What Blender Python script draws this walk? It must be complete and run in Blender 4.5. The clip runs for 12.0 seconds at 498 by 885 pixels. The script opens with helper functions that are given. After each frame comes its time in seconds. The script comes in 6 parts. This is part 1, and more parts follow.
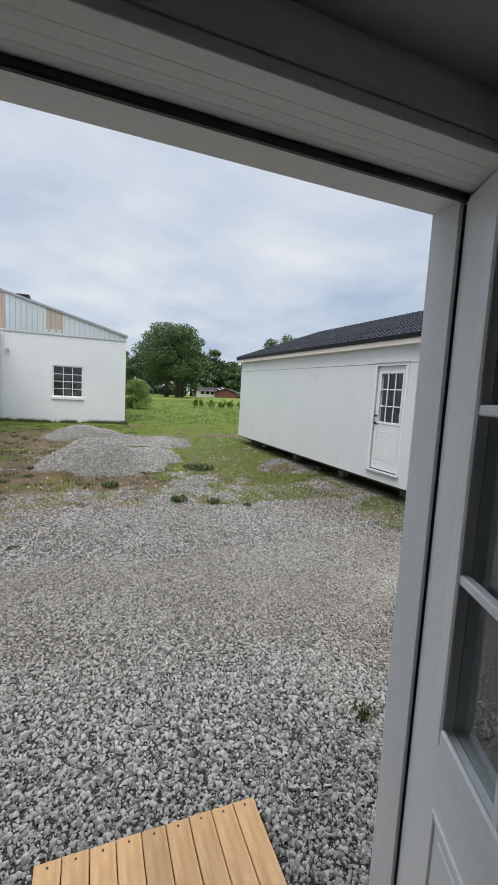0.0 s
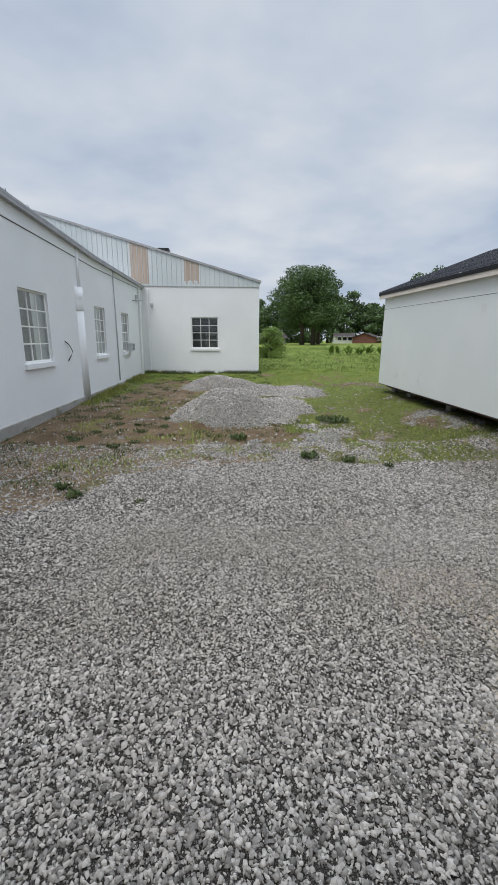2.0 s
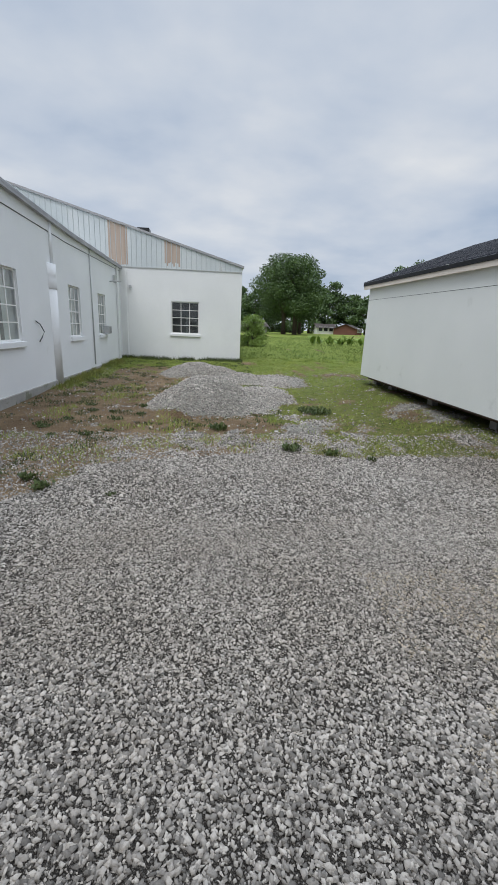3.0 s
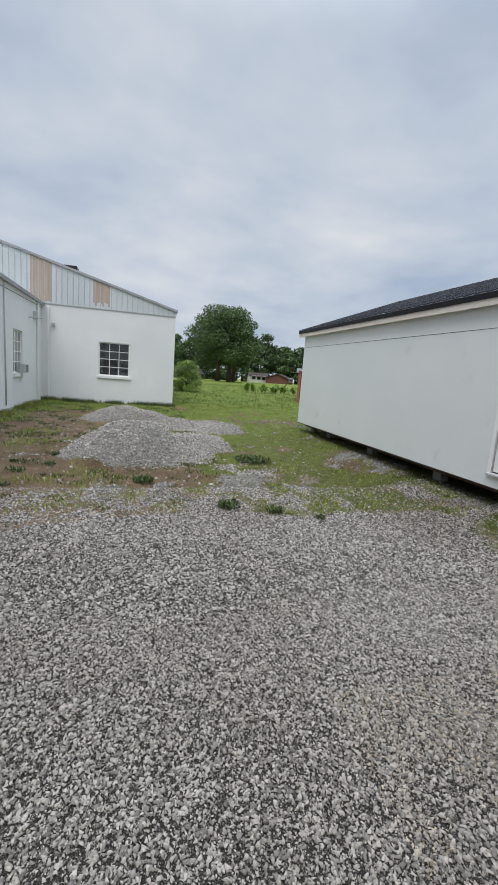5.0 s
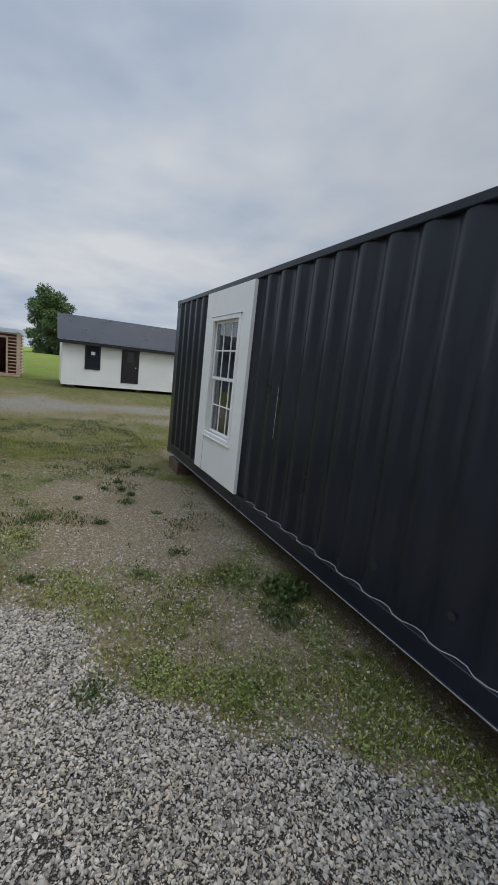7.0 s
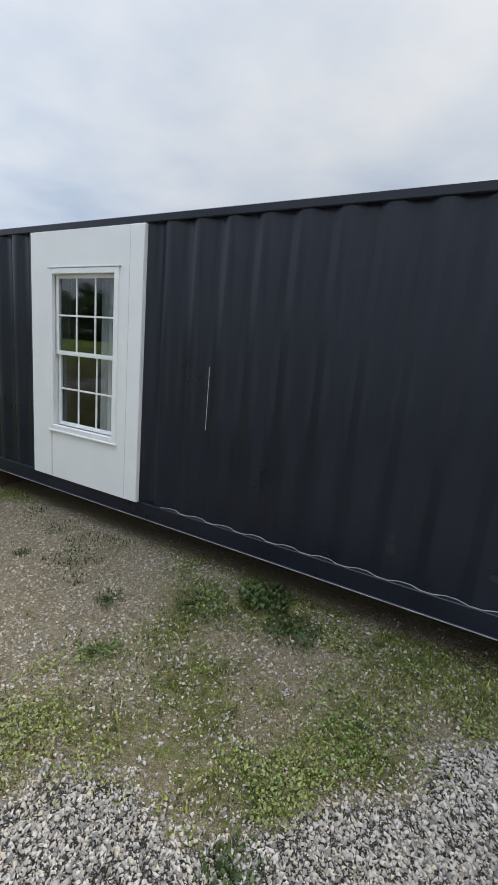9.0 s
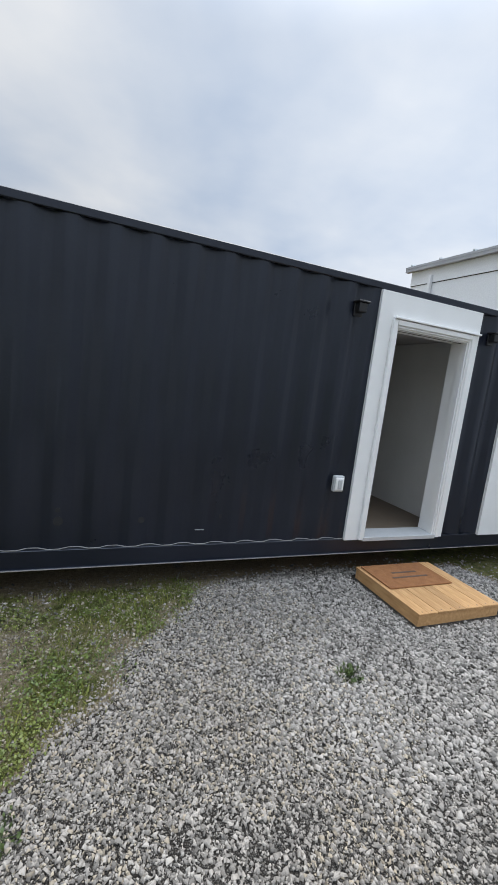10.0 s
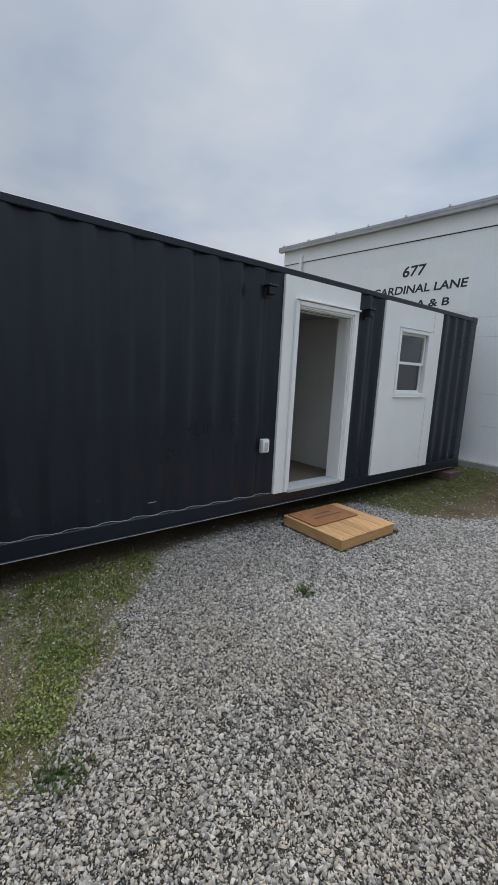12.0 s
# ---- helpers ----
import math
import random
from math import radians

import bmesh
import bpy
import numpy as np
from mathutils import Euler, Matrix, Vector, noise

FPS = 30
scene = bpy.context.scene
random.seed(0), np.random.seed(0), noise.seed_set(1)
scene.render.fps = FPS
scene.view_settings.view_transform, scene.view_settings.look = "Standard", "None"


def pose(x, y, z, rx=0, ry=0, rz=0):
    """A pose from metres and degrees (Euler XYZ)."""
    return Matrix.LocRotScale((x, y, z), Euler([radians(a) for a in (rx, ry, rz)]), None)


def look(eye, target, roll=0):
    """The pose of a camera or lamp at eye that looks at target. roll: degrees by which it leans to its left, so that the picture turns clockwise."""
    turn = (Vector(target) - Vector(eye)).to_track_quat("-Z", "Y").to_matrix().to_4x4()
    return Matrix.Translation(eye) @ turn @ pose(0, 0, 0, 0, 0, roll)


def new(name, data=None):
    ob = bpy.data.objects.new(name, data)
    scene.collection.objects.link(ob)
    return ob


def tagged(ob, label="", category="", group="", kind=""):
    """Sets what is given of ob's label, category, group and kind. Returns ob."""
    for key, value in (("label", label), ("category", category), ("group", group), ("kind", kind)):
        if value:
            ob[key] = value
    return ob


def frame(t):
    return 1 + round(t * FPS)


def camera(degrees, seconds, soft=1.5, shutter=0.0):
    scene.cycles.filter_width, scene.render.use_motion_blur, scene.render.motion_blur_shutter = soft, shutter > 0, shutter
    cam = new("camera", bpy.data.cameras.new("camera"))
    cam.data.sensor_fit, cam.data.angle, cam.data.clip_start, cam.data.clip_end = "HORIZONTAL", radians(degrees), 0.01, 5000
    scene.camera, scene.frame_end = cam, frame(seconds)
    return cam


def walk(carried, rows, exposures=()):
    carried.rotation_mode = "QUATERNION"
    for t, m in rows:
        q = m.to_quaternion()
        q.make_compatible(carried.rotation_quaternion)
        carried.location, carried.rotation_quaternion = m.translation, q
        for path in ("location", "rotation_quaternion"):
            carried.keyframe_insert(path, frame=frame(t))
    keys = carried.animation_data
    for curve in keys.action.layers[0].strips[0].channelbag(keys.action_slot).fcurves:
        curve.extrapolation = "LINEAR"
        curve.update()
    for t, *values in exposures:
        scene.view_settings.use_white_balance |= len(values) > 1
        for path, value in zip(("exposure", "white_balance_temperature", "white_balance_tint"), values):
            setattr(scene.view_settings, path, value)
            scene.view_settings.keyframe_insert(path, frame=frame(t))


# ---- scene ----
cam = camera(62.1, 12.0, soft=0.5)
PATH = [
    (0, (-0.23, -0.766, 1.995), (0.485, 1.089, 1.775), 3.0),
    (0.5, (-0.205, -0.574, 1.941), (0.5, 1.28, 1.686), 1.8),
    (1, (-0.09, -0.213, 1.936), (0.246, 1.693, 1.431), -0.6),
    (1.5, (-0.008, -0.027, 1.913), (0.092, 1.892, 1.359), -1.3),
    (2, (0.011, 0.046, 1.906), (0.094, 1.986, 1.427), 0.3),
    (2.5, (0.003, 0.133, 1.896), (0.152, 2.055, 1.361), 1.8),
    (2.7, (0.0, 0.193, 1.892), (0.191, 2.109, 1.351), 2.3),
    (4.5, (0.019, 1.015, 1.759), (0.143, 2.981, 1.415), 2.6),
    (5, (0.135, 1.219, 1.77), (0.628, 3.134, 1.473), 4.1),
    (5.2, (0.219, 1.301, 1.775), (1.157, 3.04, 1.466), 4.6),
    (5.5, (0.384, 1.448, 1.791), (1.961, 2.641, 1.488), 6.4),
    (5.7, (0.52, 1.514, 1.798), (2.29, 2.387, 1.471), 6.0),
    (5.9, (0.661, 1.568, 1.796), (2.548, 2.132, 1.445), 6.7),
    (6, (0.727, 1.598, 1.795), (2.637, 2.07, 1.435), 6.5),
    (6.5, (1.022, 1.767, 1.789), (2.963, 1.478, 1.401), 8.1),
    (6.7, (1.138, 1.813, 1.788), (3.016, 1.234, 1.421), 7.5),
    (8.5, (2.540, 2.610, 1.735), (3.836, 1.125, 1.397), 4.1),
    (9, (2.91, 2.668, 1.773), (3.824, 0.936, 1.366), 5.2),
    (9.2, (3.012, 2.742, 1.778), (3.728, 0.921, 1.364), 5.7),
    (9.5, (3.106, 2.891, 1.777), (3.244, 0.925, 1.432), 5.2),
    (9.8, (3.138, 3.028, 1.774), (2.644, 1.114, 1.47), 7.3),
    (10, (3.097, 3.139, 1.781), (2.342, 1.309, 1.495), 6.8),
    (10.5, (3.005, 3.435, 1.769), (1.833, 1.845, 1.455), 4.0),
    (11, (3.095, 3.521, 1.769), (1.831, 2.021, 1.378), 3.4),
    (11.5, (3.403, 3.479, 1.753), (2.062, 2.042, 1.382), 3.3),
    (12, (3.727, 3.273, 1.731), (2.488, 1.74, 1.392), 2.9),
]
EXPOSURES = [(0.0, 0.10), (0.5, 0.0), (1.0, 0.02), (2.0, -0.03), (4.5, -0.04), (5.5, -0.12), (6.5, -0.28), (8.4, 0.24), (9.0, 0.34), (9.5, 0.46), (9.8, 0.42), (10.1, 0.30), (10.5, 0.02), (11.2, -0.02), (12.0, -0.08)]
walk(cam, [(t, look(eye, target, roll)) for t, eye, target, roll in PATH], EXPOSURES)

# ---- light ----
world = bpy.data.worlds.new("world")
scene.world = world
world.use_nodes = True
SUN_EL, SUN_AZ = 62.0, 215.0  # degrees; azimuth from +y towards +x


def build_sky():
    nt = world.node_tree
    nt.nodes.clear()
    n, k = nt.nodes.new, nt.links.new
    out, bg = n("ShaderNodeOutputWorld"), n("ShaderNodeBackground")
    sky = n("ShaderNodeTexSky")
    sky.sky_type, sky.sun_disc = "NISHITA", False
    sky.sun_elevation, sky.sun_rotation = radians(SUN_EL), radians(SUN_AZ)
    sky.air_density, sky.dust_density = 1.2, 2.0
    skys = n("ShaderNodeVectorMath"); skys.operation = "SCALE"
    skys.inputs["Scale"].default_value = 0.09
    k(sky.outputs[0], skys.inputs[0])
    tc, sep = n("ShaderNodeTexCoord"), n("ShaderNodeSeparateXYZ")
    k(tc.outputs["Generated"], sep.inputs[0])

    def m(op, a, b=None, clamp=False):
        q = n("ShaderNodeMath"); q.operation = op; q.use_clamp = clamp
        for i, v in enumerate((a, b)):
            if v is None:
                continue
            if isinstance(v, (int, float)):
                q.inputs[i].default_value = v
            else:
                k(v, q.inputs[i])
        return q.outputs[0]
    z = m("MAXIMUM", sep.outputs[2], 0.0)
    d = m("ADD", z, 0.16)
    comb = n("ShaderNodeCombineXYZ")
    k(m("DIVIDE", sep.outputs[0], d), comb.inputs[0])
    k(m("DIVIDE", sep.outputs[1], d), comb.inputs[1])
    big = n("ShaderNodeTexNoise"); big.inputs["Scale"].default_value = 0.55; big.inputs["Detail"].default_value = 5; big.inputs["Roughness"].default_value = 0.52
    big.inputs["Distortion"].default_value = 0.35
    k(comb.outputs[0], big.inputs["Vector"])
    fine = n("ShaderNodeTexNoise"); fine.inputs["Scale"].default_value = 1.7; fine.inputs["Detail"].default_value = 6
    k(comb.outputs[0], fine.inputs["Vector"])
    f = m("ADD", m("MULTIPLY", big.outputs[0], 0.64), m("MULTIPLY", fine.outputs[0], 0.36))
    ramp = n("ShaderNodeValToRGB")
    e = ramp.color_ramp.elements
    e[0].position, e[0].color = 0.38, (0.42, 0.51, 0.655, 1)
    e[1].position, e[1].color = 0.625, (0.76, 0.785, 0.82, 1)
    mid = ramp.color_ramp.elements.new(0.50); mid.color = (0.575, 0.638, 0.735, 1)
    k(f, ramp.inputs[0])
    cover = n("ShaderNodeMapRange"); cover.inputs["From Min"].default_value = 0.30; cover.inputs["From Max"].default_value = 0.45
    cover.inputs["To Min"].default_value = 0.75; cover.inputs["To Max"].default_value = 0.97
    k(f, cover.inputs[0])
    mix = n("ShaderNodeMix"); mix.data_type = "RGBA"
    k(cover.outputs[0], mix.inputs[0]); k(skys.outputs[0], mix.inputs[6]); k(ramp.outputs[0], mix.inputs[7])
    # an overcast sky is brightest overhead
    zen = n("ShaderNodeMapRange"); zen.interpolation_type = "SMOOTHSTEP"
    zen.inputs["From Min"].default_value = 0.58; zen.inputs["From Max"].default_value = 1.0
    zen.inputs["To Min"].default_value = 1.0; zen.inputs["To Max"].default_value = ZENITH
    k(z, zen.inputs[0])
    # the cloud lies thicker towards the south-south-east
    bank = n("ShaderNodeVectorMath"); bank.operation = "DOT_PRODUCT"
    bank.inputs[1].default_value = (math.sin(radians(165)), math.cos(radians(165)), 0.0)
    k(tc.outputs["Generated"], bank.inputs[0])
    thick = m("SUBTRACT", 1.0, m("MULTIPLY", m("POWER", m("MAXIMUM", bank.outputs["Value"], 0.0), 3.0), 0.33))
    shade = n("ShaderNodeVectorMath"); shade.operation = "SCALE"
    k(mix.outputs[2], shade.inputs[0]); k(thick, shade.inputs["Scale"])
    k(shade.outputs[0], bg.inputs[0]); k(zen.outputs[0], bg.inputs[1]); k(bg.outputs[0], out.inputs[0])


ZENITH = 5.0
build_sky()
sun_data = bpy.data.lights.new("sun", "SUN")
sun_data.energy, sun_data.angle, sun_data.color = 1.35, radians(40), (1.0, 0.96, 0.90)
sun = new("sun", sun_data)
_az, _el = radians(SUN_AZ), radians(SUN_EL)
sun.matrix_world = look((0, 0, 30), (-math.sin(_az) * math.cos(_el), -math.cos(_az) * math.cos(_el), 30 - math.sin(_el)))


# ---- helpers of this scene ----
def smooth(a, b, x):
    t = np.clip((np.asarray(x, float) - a) / (b - a), 0, 1)
    return t * t * (3 - 2 * t)


_TABLES = [np.random.RandomState(s).rand(128, 128) for s in range(6)]


def vnoise(x, y, s, seed=0):
    """Smooth value noise, 0 to 1, with cells of s metres."""
    T = _TABLES[seed]
    x, y = np.asarray(x, float) / s + 500.0, np.asarray(y, float) / s + 500.0
    i, j = np.floor(x).astype(int), np.floor(y).astype(int)
    u, v = x - i, y - j
    u, v = u * u * (3 - 2 * u), v * v * (3 - 2 * v)
    i0, i1, j0, j1 = i % 128, (i + 1) % 128, j % 128, (j + 1) % 128
    return (T[i0, j0] * (1 - u) + T[i1, j0] * u) * (1 - v) + (T[i0, j1] * (1 - u) + T[i1, j1] * u) * v


def fbm(x, y, s, seed=0):
    return 0.55 * vnoise(x, y, s, seed) + 0.3 * vnoise(x, y, s / 2.3, (seed + 1) % 6) + 0.15 * vnoise(x, y, s / 5.1, (seed + 2) % 6)


def fastmesh(name, verts, faces):
    """A mesh from arrays: verts n x 3, faces m x k."""
    me = bpy.data.meshes.new(name)
    k = faces.shape[1]
    me.vertices.add(len(verts)); me.vertices.foreach_set("co", np.ascontiguousarray(verts, dtype=np.float32).ravel())
    me.loops.add(faces.size); me.loops.foreach_set("vertex_index", np.ascontiguousarray(faces, dtype=np.int32).ravel())
    me.polygons.add(len(faces))
    me.polygons.foreach_set("loop_start", np.arange(0, faces.size, k, dtype=np.int32))
    me.polygons.foreach_set("loop_total", np.full(len(faces), k, dtype=np.int32))
    me.update(calc_edges=True)
    return me


def thing(name, place=(0, 0, 0), turn=0.0, label="", category="", group="", kind=""):
    ob = new(name)
    ob.empty_display_size = 0.1
    ob.matrix_world = pose(*place, 0, 0, turn)
    return tagged(ob, label, category, group, kind)


def part(name, bm, material, parent=None, label=""):
    me = bpy.data.meshes.new(name)
    bm.normal_update()
    bm.to_mesh(me)
    bm.free()
    ob = new(name, me)
    me.materials.append(material)
    if parent is not None:
        ob.parent = parent
    if label:
        ob["label"] = label
    return ob


def add_box(bm, x0, x1, y0, y1, z0, z1):
    v = [bm.verts.new(p) for p in ((x0, y0, z0), (x1, y0, z0), (x1, y1, z0), (x0, y1, z0), (x0, y0, z1), (x1, y0, z1), (x1, y1, z1), (x0, y1, z1))]
    for f in ((3, 2, 1, 0), (4, 5, 6, 7), (0, 1, 5, 4), (1, 2, 6, 5), (2, 3, 7, 6), (3, 0, 4, 7)):
        bm.faces.new([v[i] for i in f])


def boxes(*bs, bevel=0.0):
    bm = bmesh.new()
    for b in bs:
        add_box(bm, *b)
    if bevel:
        bmesh.ops.bevel(bm, geom=bm.edges[:], offset=bevel, segments=1, affect="EDGES")
    return bm


def holed(x0, x1, y0, y1, z0, z1, holes):
    """A slab along x with holes (hx0, hx1, hz0, hz1) through y, as one closed mesh."""
    xs = sorted({x0, x1, *[h[0] for h in holes], *[h[1] for h in holes]})
    zs = sorted({z0, z1, *[h[2] for h in holes], *[h[3] for h in holes]})
    bm = bmesh.new()
    V = {}

    def v(i, j, y):
        key = (i, j, y)
        if key not in V:
            V[key] = bm.verts.new((xs[i], y, zs[j]))
        return V[key]

    def solid(i, j):
        if not (0 <= i < len(xs) - 1 and 0 <= j < len(zs) - 1):
            return False
        cx, cz = (xs[i] + xs[i + 1]) / 2, (zs[j] + zs[j + 1]) / 2
        return not any(h[0] < cx < h[1] and h[2] < cz < h[3] for h in holes)
    for i in range(len(xs) - 1):
        for j in range(len(zs) - 1):
            if not solid(i, j):
                continue
            bm.faces.new([v(i, j, y0), v(i + 1, j, y0), v(i + 1, j + 1, y0), v(i, j + 1, y0)])
            bm.faces.new([v(i, j + 1, y1), v(i + 1, j + 1, y1), v(i + 1, j, y1), v(i, j, y1)])
            if not solid(i - 1, j):
                bm.faces.new([v(i, j, y0), v(i, j + 1, y0), v(i, j + 1, y1), v(i, j, y1)])
            if not solid(i + 1, j):
                bm.faces.new([v(i + 1, j, y1), v(i + 1, j + 1, y1), v(i + 1, j + 1, y0), v(i + 1, j, y0)])
            if not solid(i, j - 1):
                bm.faces.new([v(i, j, y1), v(i + 1, j, y1), v(i + 1, j, y0), v(i, j, y0)])
            if not solid(i, j + 1):
                bm.faces.new([v(i, j + 1, y0), v(i + 1, j + 1, y0), v(i + 1, j + 1, y1), v(i, j + 1, y1)])
    return bm


def frame_of(x0, x1, y0, y1, z0, z1, w, bevel=0.003, wb=None):
    """A rectangular frame of bars w wide, round the inside of the outline."""
    wb = w if wb is None else wb
    return boxes((x0, x0 + w, y0, y1, z0, z1), (x1 - w, x1, y0, y1, z0, z1), (x0 + w, x1 - w, y0, y1, z1 - w, z1), (x0 + w, x1 - w, y0, y1, z0, z0 + wb), bevel=bevel)


def tube(points, r, n=10):
    bm = bmesh.new()
    rings = []
    pts = [Vector(p) for p in points]
    for i, p in enumerate(pts):
        d = (pts[min(i + 1, len(pts) - 1)] - pts[max(i - 1, 0)]).normalized()
        q = d.to_track_quat("Z", "Y")
        rr = r[i] if isinstance(r, (list, tuple)) else r
        rings.append([bm.verts.new(p + q @ Vector((rr * math.cos(a), rr * math.sin(a), 0))) for a in (2 * math.pi * j / n for j in range(n))])
    for a, b in zip(rings, rings[1:]):
        for j in range(n):
            bm.faces.new((a[j], a[(j + 1) % n], b[(j + 1) % n], b[j])).smooth = True
    bm.faces.new(rings[0][::-1]); bm.faces.new(rings[-1])
    return bm


def prism(outline, y0, y1):
    """An outline in x and z, drawn out along y."""
    bm = bmesh.new()
    a = [bm.verts.new((x, y0, z)) for x, z in outline]
    b = [bm.verts.new((x, y1, z)) for x, z in outline]
    n = len(outline)
    bm.faces.new(a); bm.faces.new(b[::-1])
    for i in range(n):
        bm.faces.new((a[(i + 1) % n], a[i], b[i], b[(i + 1) % n]))
    bmesh.ops.recalc_face_normals(bm, faces=bm.faces[:])
    return bm


# ---- materials ----
def mat(name, c1, c2, scale=3.0, rough=0.6, metal=0.0, bump=0.15, bscale=80.0, stretch=(1, 1, 1), spot=None, rvar=0.1, island=0.0, each=0.0, spec=0.5):
    """Two tones by broad noise, a fine-grain tone and bump; spot: (colour, threshold, scale) of stains."""
    m = bpy.data.materials.new(name)
    m.use_nodes = True
    nt = m.node_tree
    n, k = nt.nodes.new, nt.links.new
    b = nt.nodes["Principled BSDF"]
    tc, mp = n("ShaderNodeTexCoord"), n("ShaderNodeMapping")
    mp.inputs["Scale"].default_value = stretch
    k(tc.outputs["Object"], mp.inputs[0])

    def noise_of(s, d, r=0.6):
        t = n("ShaderNodeTexNoise")
        t.inputs["Scale"].default_value, t.inputs["Detail"].default_value, t.inputs["Roughness"].default_value = s, d, r
        k(mp.outputs[0], t.inputs["Vector"])
        return t.outputs[0]
    big, small = noise_of(scale, 6), noise_of(bscale, 4)
    mix = n("ShaderNodeMix"); mix.data_type = "RGBA"
    mix.inputs[6].default_value, mix.inputs[7].default_value = (*c1, 1), (*c2, 1)
    mr = n("ShaderNodeMapRange"); mr.inputs["From Min"].default_value = 0.3; mr.inputs["From Max"].default_value = 0.7
    k(big, mr.inputs[0])
    k(mr.outputs[0], mix.inputs[0])
    col = mix.outputs[2]

    def darken(col, value, lo, hi):
        r = n("ShaderNodeMapRange"); r.inputs["To Min"].default_value = lo; r.inputs["To Max"].default_value = hi
        k(value, r.inputs[0])
        s = n("ShaderNodeVectorMath"); s.operation = "SCALE"
        k(col, s.inputs[0]); k(r.outputs[0], s.inputs["Scale"])
        return s.outputs[0]
    col = darken(col, small, 0.86, 1.12)
    if island:
        g = n("ShaderNodeNewGeometry")
        col = darken(col, g.outputs["Random Per Island"], 1 - island, 1 + island)
    if each:
        o = n("ShaderNodeObjectInfo")
        col = darken(col, o.outputs["Random"], 1 - each, 1 + each)
    if spot:
        sp = noise_of(spot[2], 8, 0.65)
        r = n("ShaderNodeMapRange"); r.inputs["From Min"].default_value = spot[1]; r.inputs["From Max"].default_value = spot[1] + 0.08
        k(sp, r.inputs[0])
        mx = n("ShaderNodeMix"); mx.data_type = "RGBA"
        mx.inputs[7].default_value = (*spot[0], 1)
        k(r.outputs[0], mx.inputs[0]); k(col, mx.inputs[6])
        col = mx.outputs[2]
    k(col, b.inputs["Base Color"])
    rr = n("ShaderNodeMapRange"); rr.inputs["To Min"].default_value = max(0.02, rough - rvar); rr.inputs["To Max"].default_value = min(1, rough + rvar)
    k(big, rr.inputs[0]); k(rr.outputs[0], b.inputs["Roughness"])
    b.inputs["Metallic"].default_value = metal
    b.inputs["Specular IOR Level"].default_value = spec
    if bump:
        bp = n("ShaderNodeBump"); bp.inputs["Strength"].default_value = bump; bp.inputs["Distance"].default_value = 0.01
        k(small, bp.inputs["Height"]); k(bp.outputs[0], b.inputs["Normal"])
    return m


def glass_mat(name, tint=(0.9, 0.95, 0.95)):
    m = bpy.data.materials.new(name)
    m.use_nodes = True
    b = m.node_tree.nodes["Principled BSDF"]
    b.inputs["Base Color"].default_value = (*tint, 1)
    b.inputs["Transmission Weight"].default_value = 1.0
    b.inputs["Roughness"].default_value = 0.01
    b.inputs["IOR"].default_value = 1.5
    b.inputs["Specular IOR Level"].default_value = 0.3
    return m


WHITE = mat("white_house_paint", (0.74, 0.74, 0.71), (0.80, 0.80, 0.77), 1.2, 0.55, bump=0.08, bscale=120, spot=((0.60, 0.59, 0.55), 0.66, 2.5))
TRIM = mat("white_trim_paint", (0.78, 0.78, 0.76), (0.83, 0.83, 0.81), 3, 0.4, bump=0.05, bscale=150)
SHEDW = mat("shed_panel_paint", (0.70, 0.715, 0.69), (0.75, 0.76, 0.735), 0.8, 0.5, bump=0.05, bscale=60, spot=((0.64, 0.65, 0.62), 0.62, 1.4))
BLOCKW = mat("painted_block_wall", (0.74, 0.75, 0.755), (0.82, 0.825, 0.83), 0.5, 0.7, bump=0.25, bscale=35, spot=((0.62, 0.62, 0.60), 0.66, 0.8))
BLACK = mat("black_container_paint", (0.0075, 0.0094, 0.0165), (0.0122, 0.0148, 0.0245), 1.3, 0.30, bump=0.10, bscale=40, spot=((0.018, 0.020, 0.026), 0.68, 3.0), spec=0.44)
BLACK.node_tree.nodes["Principled BSDF"].inputs["Specular Tint"].default_value = (0.90, 0.95, 1.0, 1)
RUSTY = mat("rusted_steel_edge", (0.20, 0.18, 0.165), (0.42, 0.40, 0.37), 9, 0.6, bump=0.3, bscale=90)
BLACKM = mat("black_metal", (0.015, 0.015, 0.016), (0.03, 0.03, 0.03), 20, 0.35, 0.3, bump=0.03)
ROOFM = mat("charcoal_roof_metal", (0.040, 0.043, 0.055), (0.060, 0.064, 0.078), 1.5, 0.30, 0.35, bump=0.04, bscale=30)
GALV = mat("weathered_white_metal", (0.55, 0.60, 0.62), (0.68, 0.71, 0.72), 1.0, 0.45, 0.1, bump=0.06, bscale=25, stretch=(1, 1, 0.3), spot=((0.46, 0.44, 0.40), 0.63, 2.0))
RUST = mat("rust_stained_metal", (0.44, 0.335, 0.27), (0.53, 0.44, 0.37), 2.2, 0.7, 0.0, bump=0.1, bscale=30, stretch=(4, 1, 0.25), spot=((0.37, 0.26, 0.20), 0.62, 2.0))
# darker copy of GALV, with the ribs' shade put into the tone
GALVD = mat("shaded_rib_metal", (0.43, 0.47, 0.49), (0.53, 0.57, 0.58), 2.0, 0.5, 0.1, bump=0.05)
FIELDM = mat("field_grass_blades", (0.115, 0.185, 0.030), (0.19, 0.25, 0.055), 0.25, 0.6, bump=0, island=0.25)
REDLOG = mat("red_stained_logs", (0.30, 0.095, 0.06), (0.40, 0.15, 0.10), 3, 0.7, stretch=(3, 1, 3), each=0.12)
# dark tone that stands for the shade of unlit rooms behind glass
ROOMSHADE = mat("room_shade_tone", (0.055, 0.058, 0.06), (0.085, 0.088, 0.09), 2, 0.9, bump=0.05)
